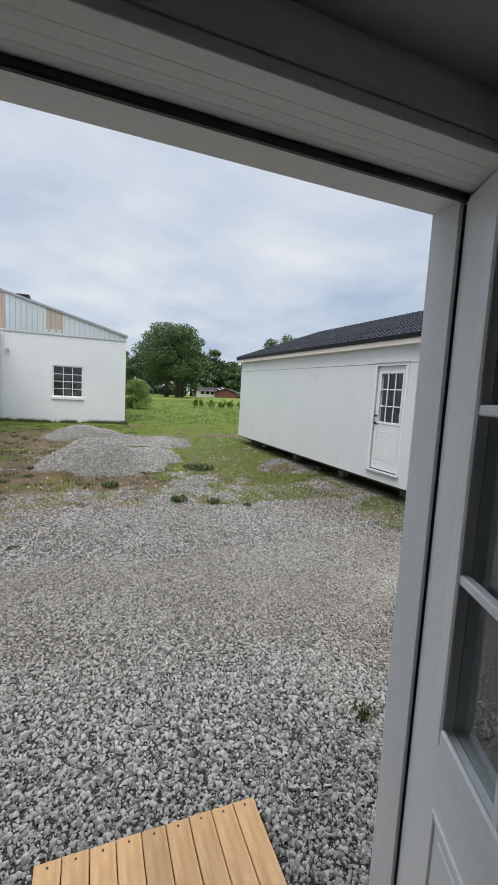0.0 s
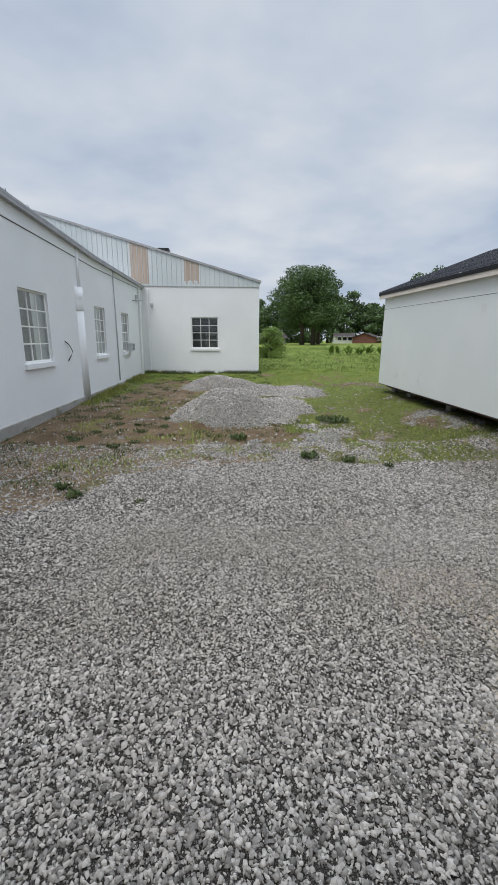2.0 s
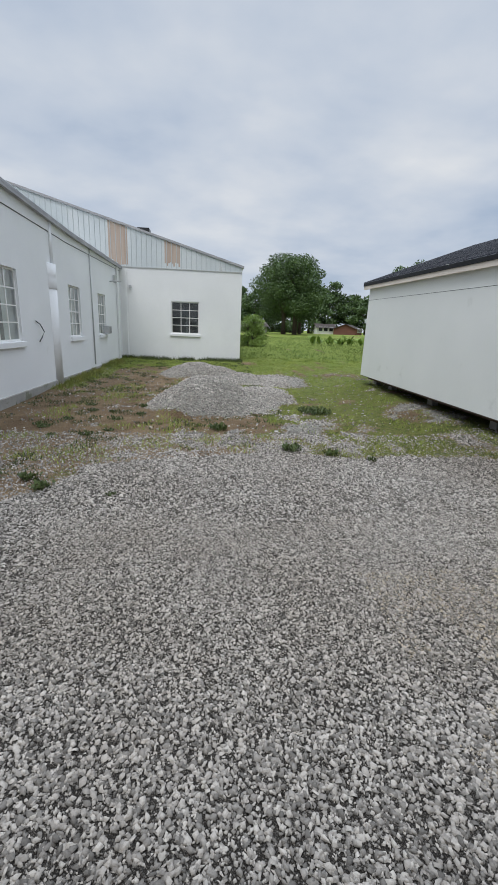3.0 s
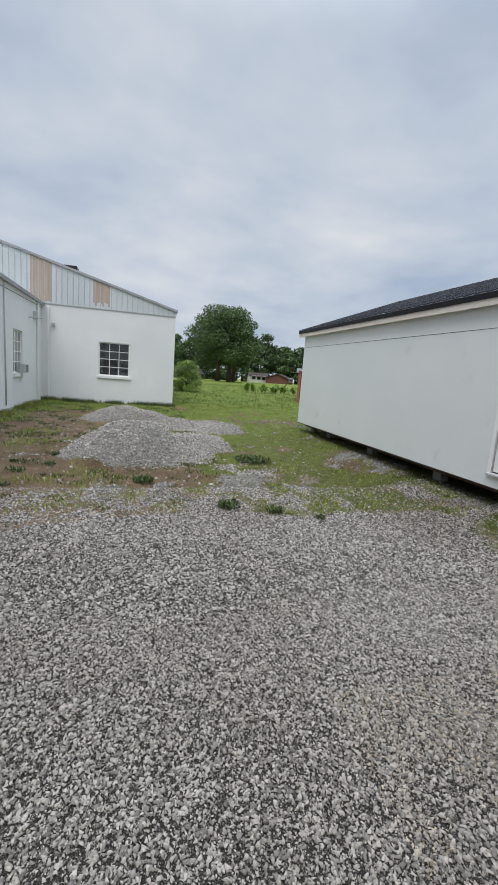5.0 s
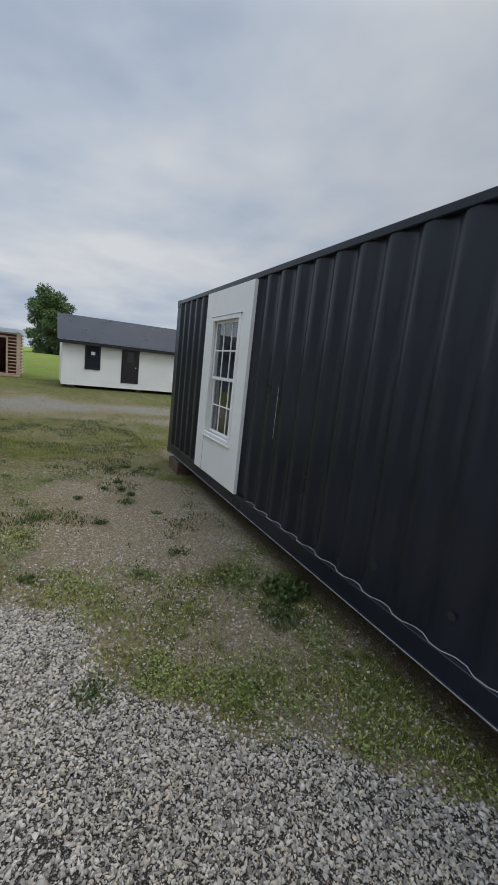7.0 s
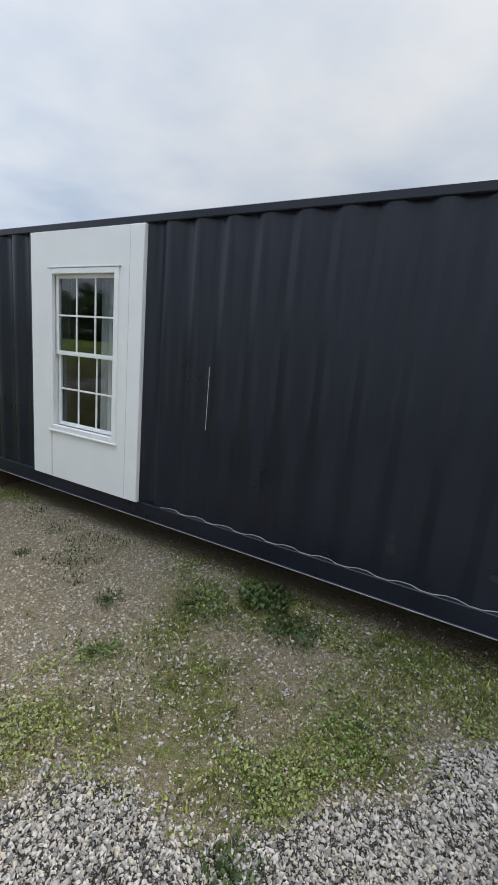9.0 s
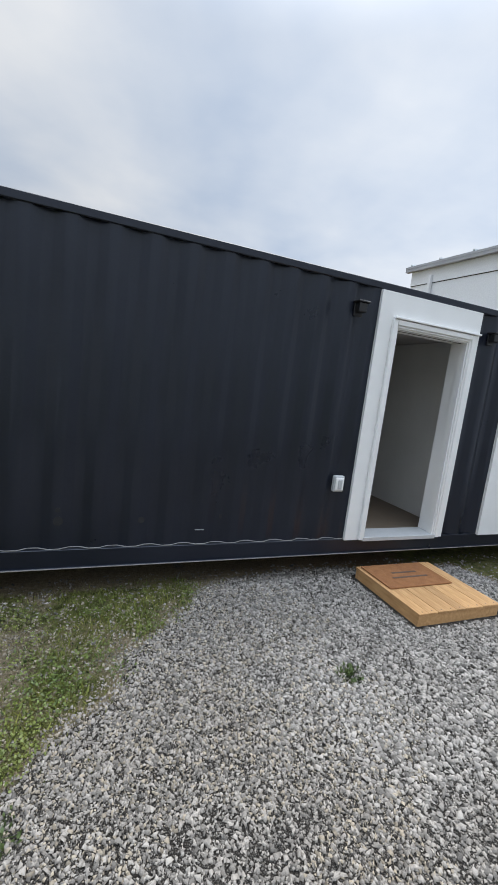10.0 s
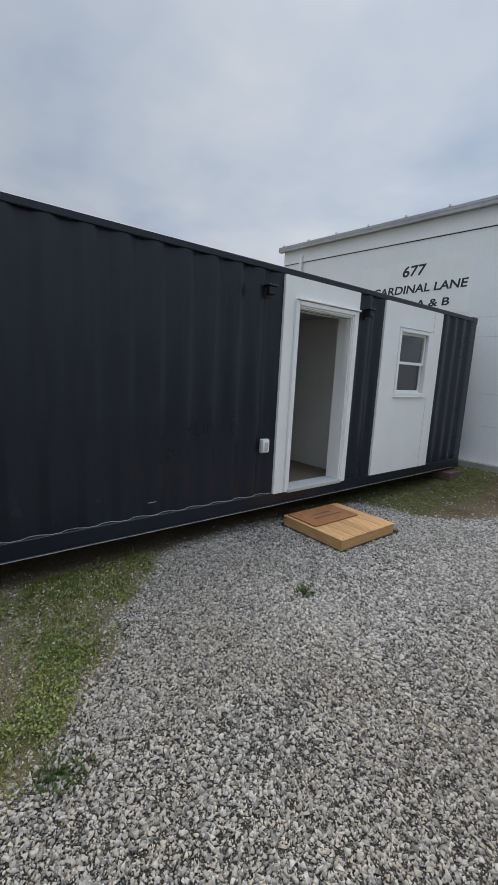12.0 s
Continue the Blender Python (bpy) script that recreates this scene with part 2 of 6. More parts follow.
EAVE = mat("grey_eave_metal", (0.30, 0.30, 0.32), (0.42, 0.42, 0.43), 2, 0.5, 0.1, bump=0.05)
GLASS = glass_mat("window_glass")
DARKIN = mat("grey_ceiling_paint", (0.42, 0.43, 0.43), (0.48, 0.49, 0.49), 2, 0.8, bump=0.05)
WOODF = mat("interior_plank_floor", (0.16, 0.12, 0.09), (0.22, 0.17, 0.12), 4, 0.5, stretch=(1, 8, 8))
PINE = mat("new_pine_boards", (0.43, 0.225, 0.085), (0.61, 0.365, 0.165), 5, 0.65, bump=0.25, bscale=60, stretch=(7, 1, 7), each=0.16, spot=((0.25, 0.13, 0.06), 0.66, 4))
OAKB = mat("weathered_timber_block", (0.075, 0.045, 0.032), (0.14, 0.09, 0.066), 6, 0.85, bump=0.4, bscale=50, stretch=(1, 5, 5))
MATB = mat("brown_coir_mat", (0.25, 0.10, 0.035), (0.36, 0.16, 0.06), 12, 0.95, bump=0.6, bscale=220)
GREYP = mat("grey_plastic", (0.42, 0.43, 0.43), (0.50, 0.51, 0.51), 8, 0.45, bump=0.03)
LETTER = mat("black_sign_paint", (0.015, 0.016, 0.02), (0.03, 0.03, 0.035), 10, 0.6, bump=0.02)
# near-black tone for the shade in seams and grooves
DARKGAP = mat("dark_recess", (0.02, 0.02, 0.02), (0.03, 0.03, 0.03), 5, 0.9, bump=0)
CONC = mat("rough_concrete", (0.26, 0.25, 0.23), (0.36, 0.35, 0.32), 3, 0.9, bump=0.4, bscale=40, spot=((0.18, 0.18, 0.13), 0.6, 2))
BARK = mat("tree_bark", (0.06, 0.045, 0.035), (0.11, 0.085, 0.065), 3, 0.95, bump=0.6, bscale=14, stretch=(3, 3, 0.5))
LEAF = mat("dark_tree_leaves", (0.036, 0.074, 0.018), (0.088, 0.145, 0.040), 0.4, 0.6, bump=0, island=0.35)
LINING = mat("white_interior_panelling", (0.66, 0.66, 0.64), (0.73, 0.73, 0.71), 2, 0.7, bump=0.05)
RAWP = mat("bare_primed_board", (0.66, 0.57, 0.49), (0.74, 0.67, 0.60), 3, 0.7, bump=0.1, stretch=(4, 1, 4))
LEAFL = mat("light_bush_leaves", (0.135, 0.215, 0.036), (0.22, 0.31, 0.062), 0.6, 0.6, bump=0, island=0.3)
GRASSM = mat("grass_blades", (0.095, 0.142, 0.018), (0.290, 0.270, 0.066), 2.2, 0.6, bump=0, island=0.35)
GRASSY = mat("yellow_green_grass_blades", (0.150, 0.225, 0.026), (0.33, 0.37, 0.075), 1.2, 0.6, bump=0, island=0.3)
WEEDM = mat("weed_leaves", (0.035, 0.062, 0.014), (0.080, 0.105, 0.026), 5, 0.6, bump=0, island=0.3)
STONE = mat("crushed_limestone", (0.240, 0.216, 0.187), (0.330, 0.308, 0.277), 0.6, 0.88, bump=0.4, bscale=170, island=0.60)
STONEF = mat("fine_crushed_limestone", (0.240, 0.214, 0.182), (0.320, 0.297, 0.265), 0.6, 0.88, bump=0.4, bscale=170, island=0.55)
STONEP = mat("pale_pebbles", (0.27, 0.225, 0.162), (0.385, 0.335, 0.262), 0.6, 0.88, bump=0.3, bscale=170, island=0.4)
JOINT = mat("painted_block_joint", (0.50, 0.50, 0.49), (0.60, 0.60, 0.59), 4, 0.8, bump=0.1)
GREYSIDE = mat("grey_blue_siding", (0.082, 0.103, 0.155), (0.115, 0.140, 0.200), 2, 0.6)
LOG = mat("peeled_logs", (0.36, 0.25, 0.18), (0.48, 0.37, 0.28), 3, 0.7, stretch=(3, 1, 3), each=0.12)
LOGDARK = mat("dark_log_chinks", (0.075, 0.022, 0.016), (0.11, 0.038, 0.026), 3, 0.9)
REDB = mat("red_brick_far", (0.15, 0.062, 0.048), (0.20, 0.085, 0.066), 1, 0.9)
CURTAIN = mat("white_curtain", (0.7, 0.7, 0.68), (0.8, 0.8, 0.78), 4, 0.9, bump=0.1)


def ground_mat():
    m = bpy.data.materials.new("yard_ground")
    m.use_nodes = True
    nt = m.node_tree
    n, k = nt.nodes.new, nt.links.new
    b = nt.nodes["Principled BSDF"]
    at = n("ShaderNodeAttribute"); at.attribute_name = "cover"
    sep = n("ShaderNodeSeparateColor"); k(at.outputs["Color"], sep.inputs[0])
    tc = n("ShaderNodeTexCoord")

    def noise_of(s, d=5, r=0.6):
        t = n("ShaderNodeTexNoise"); t.inputs["Scale"].default_value, t.inputs["Detail"].default_value, t.inputs["Roughness"].default_value = s, d, r
        k(tc.outputs["Object"], t.inputs["Vector"]); return t.outputs[0]

    def two(c1, c2, f, lo=0.3, hi=0.7):
        r = n("ShaderNodeMapRange"); r.inputs["From Min"].default_value, r.inputs["From Max"].default_value = lo, hi
        k(f, r.inputs[0])
        x = n("ShaderNodeMix"); x.data_type = "RGBA"; x.inputs[6].default_value, x.inputs[7].default_value = (*c1, 1), (*c2, 1)
        k(r.outputs[0], x.inputs[0]); return x.outputs[2]

    # draws near-black rims round the chips, as shade in the gaps
    def gap_shaded(c):
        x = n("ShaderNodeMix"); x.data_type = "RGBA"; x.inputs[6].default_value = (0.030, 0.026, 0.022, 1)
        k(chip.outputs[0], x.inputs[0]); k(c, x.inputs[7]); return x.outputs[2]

    def mixc(f, a, c):
        x = n("ShaderNodeMix"); x.data_type = "RGBA"
        k(f, x.inputs[0]); k(a, x.inputs[6]); k(c, x.inputs[7]); return x.outputs[2]
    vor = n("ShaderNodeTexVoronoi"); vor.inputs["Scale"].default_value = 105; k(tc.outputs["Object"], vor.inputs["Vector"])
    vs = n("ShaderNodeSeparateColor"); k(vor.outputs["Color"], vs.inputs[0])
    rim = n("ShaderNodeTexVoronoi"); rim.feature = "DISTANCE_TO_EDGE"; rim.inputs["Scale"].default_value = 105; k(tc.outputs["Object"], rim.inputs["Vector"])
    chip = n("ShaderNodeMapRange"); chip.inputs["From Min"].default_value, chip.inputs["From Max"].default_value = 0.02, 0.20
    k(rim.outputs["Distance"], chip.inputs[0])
    # under loose stones the bed is darkened to hold the shade between them
    gravel = mixc(sep.outputs[2], two((0.16, 0.155, 0.135), (0.43, 0.415, 0.37), vs.outputs[0], 0.0, 1.0), gap_shaded(two((0.060, 0.054, 0.047), (0.25, 0.228, 0.20), vs.outputs[0], 0.0, 1.0)))
    n1, n2, n3 = noise_of(1.3), noise_of(24, 6, 0.7), noise_of(0.25)
    dirt = mixc(n2, two((0.135, 0.082, 0.044), (0.35, 0.250, 0.145), n1, 0.36, 0.64), two((0.075, 0.046, 0.026), (0.37, 0.275, 0.175), noise_of(38, 5, 0.75), 0.34, 0.66))
    grass = mixc(n2, two((0.036, 0.060, 0.010), (0.195, 0.225, 0.050), noise_of(4.5, 6, 0.8), 0.40, 0.60), two((0.060, 0.060, 0.020), (0.30, 0.275, 0.115), noise_of(16, 6, 0.8), 0.36, 0.64))
    pale = two((0.175, 0.138, 0.082), (0.415, 0.340, 0.222), noise_of(30, 6, 0.75))

    pos = n("ShaderNodeSeparateXYZ"); k(tc.outputs["Object"], pos.inputs[0])
    lush = n("ShaderNodeMapRange"); lush.inputs["From Min"].default_value, lush.inputs["From Max"].default_value = 5.5, 15.0
    east = n("ShaderNodeMath"); east.operation = "ADD"; east.inputs[1].default_value = -16.0
    k(pos.outputs[0], east.inputs[0])
    reach = n("ShaderNodeMath"); reach.operation = "MAXIMUM"
    over = n("ShaderNodeMath"); over.operation = "SUBTRACT"; over.inputs[1].default_value = 8.0
    k(pos.outputs[0], over.inputs[0])
    side = n("ShaderNodeMath"); side.operation = "MAXIMUM"; side.inputs[1].default_value = 0.0
    k(over.outputs[0], side.inputs[0])
    ahead = n("ShaderNodeMath"); ahead.operation = "MULTIPLY_ADD"; ahead.inputs[1].default_value = -1.5
    k(side.outputs[0], ahead.inputs[0]); k(pos.outputs[1], ahead.inputs[2])
    k(ahead.outputs[0], reach.inputs[0]); k(east.outputs[0], reach.inputs[1])
    k(reach.outputs[0], lush.inputs[0])
    near_side = n("ShaderNodeMapRange"); near_side.inputs["From Min"].default_value, near_side.inputs["From Max"].default_value = 6.6, 4.6
    k(pos.outputs[1], near_side.inputs[0])
    dry = n("ShaderNodeMapRange"); dry.inputs["From Min"].default_value, dry.inputs["From Max"].default_value = 0.6, 1.8
    k(pos.outputs[0], dry.inputs[0])
    near_dry = n("ShaderNodeMath"); near_dry.operation = "MULTIPLY"
    k(near_side.outputs[0], near_dry.inputs[0]); k(dry.outputs[0], near_dry.inputs[1])
    dirt = mixc(near_dry.outputs[0], dirt, pale)
    grass = mixc(lush.outputs[0], grass, mixc(noise_of(1.1, 6, 0.7), two((0.120, 0.195, 0.026), (0.205, 0.270, 0.050), noise_of(0.12)), two((0.075, 0.115, 0.020), (0.345, 0.365, 0.105), noise_of(5.0, 6, 0.8), 0.38, 0.62)))

    def edge(share, width):
        q = n("ShaderNodeMath"); q.operation = "MULTIPLY_ADD"; q.inputs[1].default_value = width
        k(noise_of(17, 6, 0.75), q.inputs[0])
        s = n("ShaderNodeMath"); s.operation = "ADD"; k(q.outputs[0], s.inputs[0]); k(share, s.inputs[1])
        q.inputs[2].default_value = -0.5 * width
        r = n("ShaderNodeMapRange"); r.inputs["From Min"].default_value, r.inputs["From Max"].default_value = 0.36, 0.64
        k(s.outputs[0], r.inputs[0]); return r.outputs[0]
    tot = mixc(edge(sep.outputs[1], 1.5), mixc(edge(sep.outputs[0], 0.8), dirt, gravel), grass)
    k(tot, b.inputs["Base Color"])
    b.inputs["Roughness"].default_value = 0.95
    b.inputs["Specular IOR Level"].default_value = 0.15
    bp = n("ShaderNodeBump"); bp.inputs["Strength"].default_value = 1.0; bp.inputs["Distance"].default_value = 0.035
    ad = n("ShaderNodeMath"); ad.operation = "SUBTRACT"; k(n2, ad.inputs[0]); k(vor.outputs["Distance"], ad.inputs[1])
    k(ad.outputs[0], bp.inputs["Height"]); k(bp.outputs[0], b.inputs["Normal"])
    return m


# ---- ground ----
YARD = [(-0.9, -0.1), (1.0, -0.3), (2.0, 0.0), (2.4, 0.35), (2.83, 0.6), (3.03, 1.1), (3.3, 1.45), (3.5, 1.74), (3.97, 1.76), (4.2, 1.98), (4.54, 2.65), (4.85, 3.1),
        (4.3, 3.3), (4.3, 4.1), (4.0, 5.0), (4.5, 5.8), (4.05, 6.5), (2.4, 6.3), (0.9, 6.45), (-0.6, 6.2), (-1.8, 5.85), (-2.1, 4.9), (-2.9, 4.2), (-3.9, 3.4),
        (-3.9, 1.7), (-2.5, 1.3), (-1.5, 0.95), (-1.1, 0.75)]


def yard_distance(x, y):
    """Distance inside (positive) or outside the gravelled yard."""
    d, inside = np.full(np.shape(x), 1e9), np.zeros(np.shape(x), bool)
    for (ax, ay), (bx, by) in zip(YARD, YARD[1:] + YARD[:1]):
        ex, ey = bx - ax, by - ay
        t = np.clip(((x - ax) * ex + (y - ay) * ey) / (ex * ex + ey * ey), 0, 1)
        d = np.minimum(d, np.hypot(x - ax - t * ex, y - ay - t * ey))
        cross = ((ay > y) != (by > y)) & (x < ex * (y - ay) / (ey if abs(ey) > 1e-9 else 1e-9) + ax)
        inside ^= cross
    return np.where(inside, d, -d)


def mound(x, y, cx, cy, rx, ry, h):
    r = np.sqrt(((x - cx) / rx) ** 2 + ((y - cy) / ry) ** 2)
    return h * np.clip(1 - np.clip(r, 0, 1) ** 1.55, 0, 1)


def ground_z(x, y):
    x, y = np.asarray(x, float), np.asarray(y, float)
    z = 0.018 * np.clip(y - 6, 0, 70) + 0.012 * np.clip(x - 15, 0, 80)
    z = z + 0.185 * smooth(3.6, 5.2, x) * smooth(2.0, 4.2, y) * (1 - smooth(9, 15, x)) * (1 - smooth(14, 20, y))
    z = z + 0.17 * smooth(-2.6, -4.2, x) * (1 - smooth(3, 8, y))
    # unseen rise behind the container, added to keep light from under it
    z = z + 0.24 * smooth(-2.15, -2.6, y) * smooth(-4.2, -3.6, x) * (1 - smooth(9, 11, x))
    n = fbm(x, y, 2.5, 1)
    near = 1 - smooth(20, 40, np.hypot(x, y))
    z = z + (n - 0.5) * 0.07 * near * smooth(0.3, 1.5, y)
    wob = 0.75 + 0.5 * fbm(x, y, 1.1, 3)
    z = z + mound(x, y, -0.30, 10.0, 1.20, 1.30, 0.66) * wob + mound(x, y, 0.62, 10.4, 1.05, 1.15, 0.36) * wob + mound(x, y, 1.3, 11.6, 1.2, 1.5, 0.16) * wob
    z = z + mound(x, y, -0.45, 15.4, 1.45, 1.4, 0.50) * wob + mound(x, y, 0.9, 14.6, 1.0, 1.0, 0.22) * wob + mound(x, y, 2.2, 15.0, 1.8, 1.6, 0.08) * wob
    return z


def gz(x, y):
    return float(ground_z(np.array([x]), np.array([y]))[0])


def cover_of(x, y):
    """Shares of gravel and grass on the ground; the rest is bare earth."""
    x, y = np.asarray(x, float), np.asarray(y, float)
    w = fbm(x, y, 0.9, 2) - 0.5
    big = fbm(x, y, 2.6, 4) - 0.5
    sd = yard_distance(x, y) + w * 0.55
    gravel = smooth(-0.10, 0.14, sd)
    piles = mound(x, y, -0.30, 10.0, 1.3, 1.4, 1) + mound(x, y, 0.62, 10.4, 1.15, 1.25, 1) + mound(x, y, 1.3, 11.6, 1.3, 1.6, 0.6) + mound(x, y, -0.45, 15.4, 1.5, 1.45, 1) + mound(x, y, 0.9, 14.6, 1.1, 1.1, 0.8) + mound(x, y, 2.2, 14.6, 1.7, 2.0, 0.45)
    gravel = np.maximum(gravel, smooth(0.12, 0.34, piles + 0.5 * w))
    spill = np.exp(-(((x - 1.9) / 1.2) ** 2 + ((y - 7.8) / 1.6) ** 2)) + 0.62 * np.exp(-(((x - 4.9) / 0.6) ** 2 + ((y - 8.5) / 3.5) ** 2)) + 0.62 * np.exp(-(((x + 0.3) / 2.2) ** 2 + ((y - 7.0) / 1.0) ** 2))
    gravel = np.maximum(gravel, 0.72 * smooth(0.40, 1.0, spill + 2.2 * (fbm(x, y, 0.45, 0) - 0.5)))
    drive = np.exp(-((x - 15.5 - 0.15 * y) / 4.2) ** 2) * (1 - smooth(40, 60, np.abs(y)))
    gravel = np.maximum(gravel, 0.60 * smooth(0.40, 1.10, drive + 1.2 * (fbm(x * 1.6, y * 0.45, 1.2, 0) - 0.5)))
    # bare earth: by the long wall, west of the step, beside the container's far window
    earth = smooth(1.2, -1.2, x - 1.1 * (1 - smooth(8.5, 10.5, y)) + 1.5 * big) * smooth(3.0, 4.0, y) * (1 - smooth(15.5, 19, y + 2.5 * big))
    earth = np.maximum(earth, np.exp(-(((x - 5.9) / 2.1) ** 2 + ((y - 0.75) / 1.15) ** 2)) * 1.15)
    earth = np.maximum(earth, smooth(0.2, -0.4, x) * smooth(1.6, 0.9, y) * smooth(-0.2, 0.1, y + 0.4))
    earth = np.maximum(earth, smooth(0.05, -0.3, y) * smooth(11, 8, x))
    green = 1 - smooth(0.30, 0.72, earth + (0.9 + 0.9 * smooth(4, 6, y)) * w)
    wallside = np.exp(-((x + 4.0) / 0.55) ** 2) * smooth(11, 14, y) + np.exp(-((y - 21.0) / 0.7) ** 2) * smooth(1.6, 1.2, x)
    green = np.maximum(green, 0.9 * smooth(0.3, 0.6, wallside + 0.9 * w))
    thin = np.exp(-(((x - 7.5) / 5) ** 2 + ((y - 1.5) / 3.5) ** 2))
    green = green * (1 - 0.25 * smooth(0.35, 0.75, thin * 0.6 + 1.4 * w + 0.2))
    patch = 0.45 + 0.55 * smooth(0.46, 0.56, 0.6 * fbm(x, y, 0.9, 3) + 0.4 * fbm(x, y, 0.22, 1))
    green = green * (1 - (1 - patch) * (1 - smooth(5.6, 7.4, x)) * (1 - smooth(2.6, 3.6, y)) * smooth(0.8, 1.4, x))
    belt = np.exp(-((sd + 0.30) / 0.32) ** 2) * smooth(2.2, 2.8, x) * (1 - smooth(2.4, 3.2, y)) * smooth(-0.1, 0.3, y)
    green = np.maximum(green, 0.82 * belt)
    moss = smooth(0.2, -0.6, x) * smooth(1.5, 0.4, y) * smooth(-2.5, -0.5, y)
    green = np.maximum(green, 0.98 * moss)
    green = green * (1 - gravel) * (0.66 + 0.34 * smooth(19, 25, np.maximum(y, np.abs(x) - 6)))
    return gravel, green


def axis_steps(lo, hi, step, far, grow=1.16):
    a = list(np.arange(lo, hi, step))
    s, v, up = step, hi, []
    while v < far:
        up.append(v); s *= grow; v += s
    s, v, down = step, lo - step, []
    while v > -far:
        down.append(v); s *= grow; v -= s
    return np.array(down[::-1] + a + up)


def build_ground():
    xs, ys = axis_steps(-5.0, 9.0, 0.09, 900), axis_steps(-1.0, 13.0, 0.09, 900)
    X, Y = np.meshgrid(xs, ys, indexing="ij")
    Z = ground_z(X, Y)
    nx, ny = X.shape
    I = np.arange(nx * ny).reshape(nx, ny)
    faces = np.stack([I[:-1, :-1], I[1:, :-1], I[1:, 1:], I[:-1, 1:]], -1).reshape(-1, 4)
    me = fastmesh("ground", np.stack([X, Y, Z], -1).reshape(-1, 3), faces)
    g, gr = cover_of(X, Y)
    # where loose stones lie and the shade-darkened bed is used
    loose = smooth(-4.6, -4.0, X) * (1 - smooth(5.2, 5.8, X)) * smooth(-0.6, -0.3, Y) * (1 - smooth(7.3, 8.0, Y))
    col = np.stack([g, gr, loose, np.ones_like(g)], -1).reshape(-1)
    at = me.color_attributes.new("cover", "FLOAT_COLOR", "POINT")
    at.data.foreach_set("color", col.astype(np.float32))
    me.polygons.foreach_set("use_smooth", np.ones(len(me.polygons), bool))
    ob = new("ground", me)
    me.materials.append(ground_mat())
    tagged(ob, "yard of grey gravel, bare earth and patchy grass", "ground", kind="structure")


build_ground()


def stones(name, n, box, lo, hi, seed, label, keep=None, off=0.07, material=None, coarse=False):
    rs = np.random.RandomState(seed)
    x, y = rs.uniform(box[0], box[1], n), rs.uniform(box[2], box[3], n)
    g, gr = cover_of(x, y)
    ok = rs.rand(n) < np.clip(g * 1.1 + off * (1 - gr) * (1 - g) + 0.35 * off * gr, 0, 1)
    if keep is not None:
        ok &= keep(x, y)
    x, y = x[ok], y[ok]
    n = len(x)
    # steep-sided chips with flat tops: corners of the foot, then of the top
    k = 4 if coarse else 3
    ang = 2 * math.pi * (np.arange(k)[None] + rs.uniform(-0.30, 0.30, (n, k))) / k
    rad = rs.uniform(0.85, 1.35, (n, k))
    ring = np.stack([np.cos(ang) * rad, np.sin(ang) * rad], -1)
    v = np.empty((n, 2 * k, 3))
    v[:, :k, :2], v[:, :k, 2] = ring * 1.06, -1.0
    v[:, k:, :2], v[:, k:, 2] = ring * rs.uniform(0.62, 0.98, (n, k, 1)), rs.uniform(0.45, 1.0, (n, k))
    size = lo + (hi - lo) * rs.rand(n) ** 2.2
    v *= (size[:, None] * rs.uniform(0.6, 1.3, (n, 3)) * np.array([1.10, 0.82, 0.54]))[:, None, :]
    a, t = rs.uniform(0, 6.283, n), rs.normal(0, 0.5, n)
    ct, st = np.cos(t)[:, None], np.sin(t)[:, None]
    vy, vz = v[..., 1] * ct - v[..., 2] * st, v[..., 1] * st + v[..., 2] * ct
    ca, sa = np.cos(a)[:, None], np.sin(a)[:, None]
    vx = v[..., 0] * ca - vy * sa
    vy = v[..., 0] * sa + vy * ca
    P = np.stack([vx + x[:, None], vy + y[:, None], vz + (ground_z(x, y) + size * rs.uniform(-0.20, 1.0, n))[:, None]], -1).reshape(-1, 3)
    sides = [q for i in range(k) for j in ((i + 1) % k,) for q in ((i, j, k + j), (i, k + j, k + i))]
    f = np.array(sides + [(k, k + 1 + i, k + 2 + i) for i in range(k - 2)])
    F = (f[None] + 2 * k * np.arange(n)[:, None, None]).reshape(-1, 3)
    me = fastmesh(name, P, F)
    me.materials.append(material or STONE)
    return tagged(new(name, me), label, "gravel", kind="stuff")


def off_step(x, y):
    return ~((x > -0.5) & (x < 0.55) & (y > -0.05) & (y < 0.88)) & ~(y < -0.35)


def fine_side(x, y):
    """Where the gravel is finer and browner; the change runs through stone by stone."""
    jitter = 1.0 * (fbm(x, y, 0.7, 4) - 0.5) + 0.8 * (vnoise(x, y, 0.011, 5) - 0.5)
    return (x + jitter > 1.75) | (y + jitter > 2.0)


def ragged(x, y):
    return 0.5 * (fbm(x, y, 0.6, 2) - 0.5) + 0.5 * (vnoise(x, y, 0.013, 1) - 0.5)


def west_side(x, y):
    return x + ragged(x, y) < -1.6


def north_side(x, y):
    return y + ragged(x, y) > 4.2


def fine_here(x, y):
    return off_step(x, y) & fine_side(x, y) & ~west_side(x, y) & ~north_side(x, y)


def coarse_here(x, y):
    return off_step(x, y) & ~fine_side(x, y) & ~west_side(x, y)


def west_here(x, y):
    return off_step(x, y) & west_side(x, y) & ~north_side(x, y)


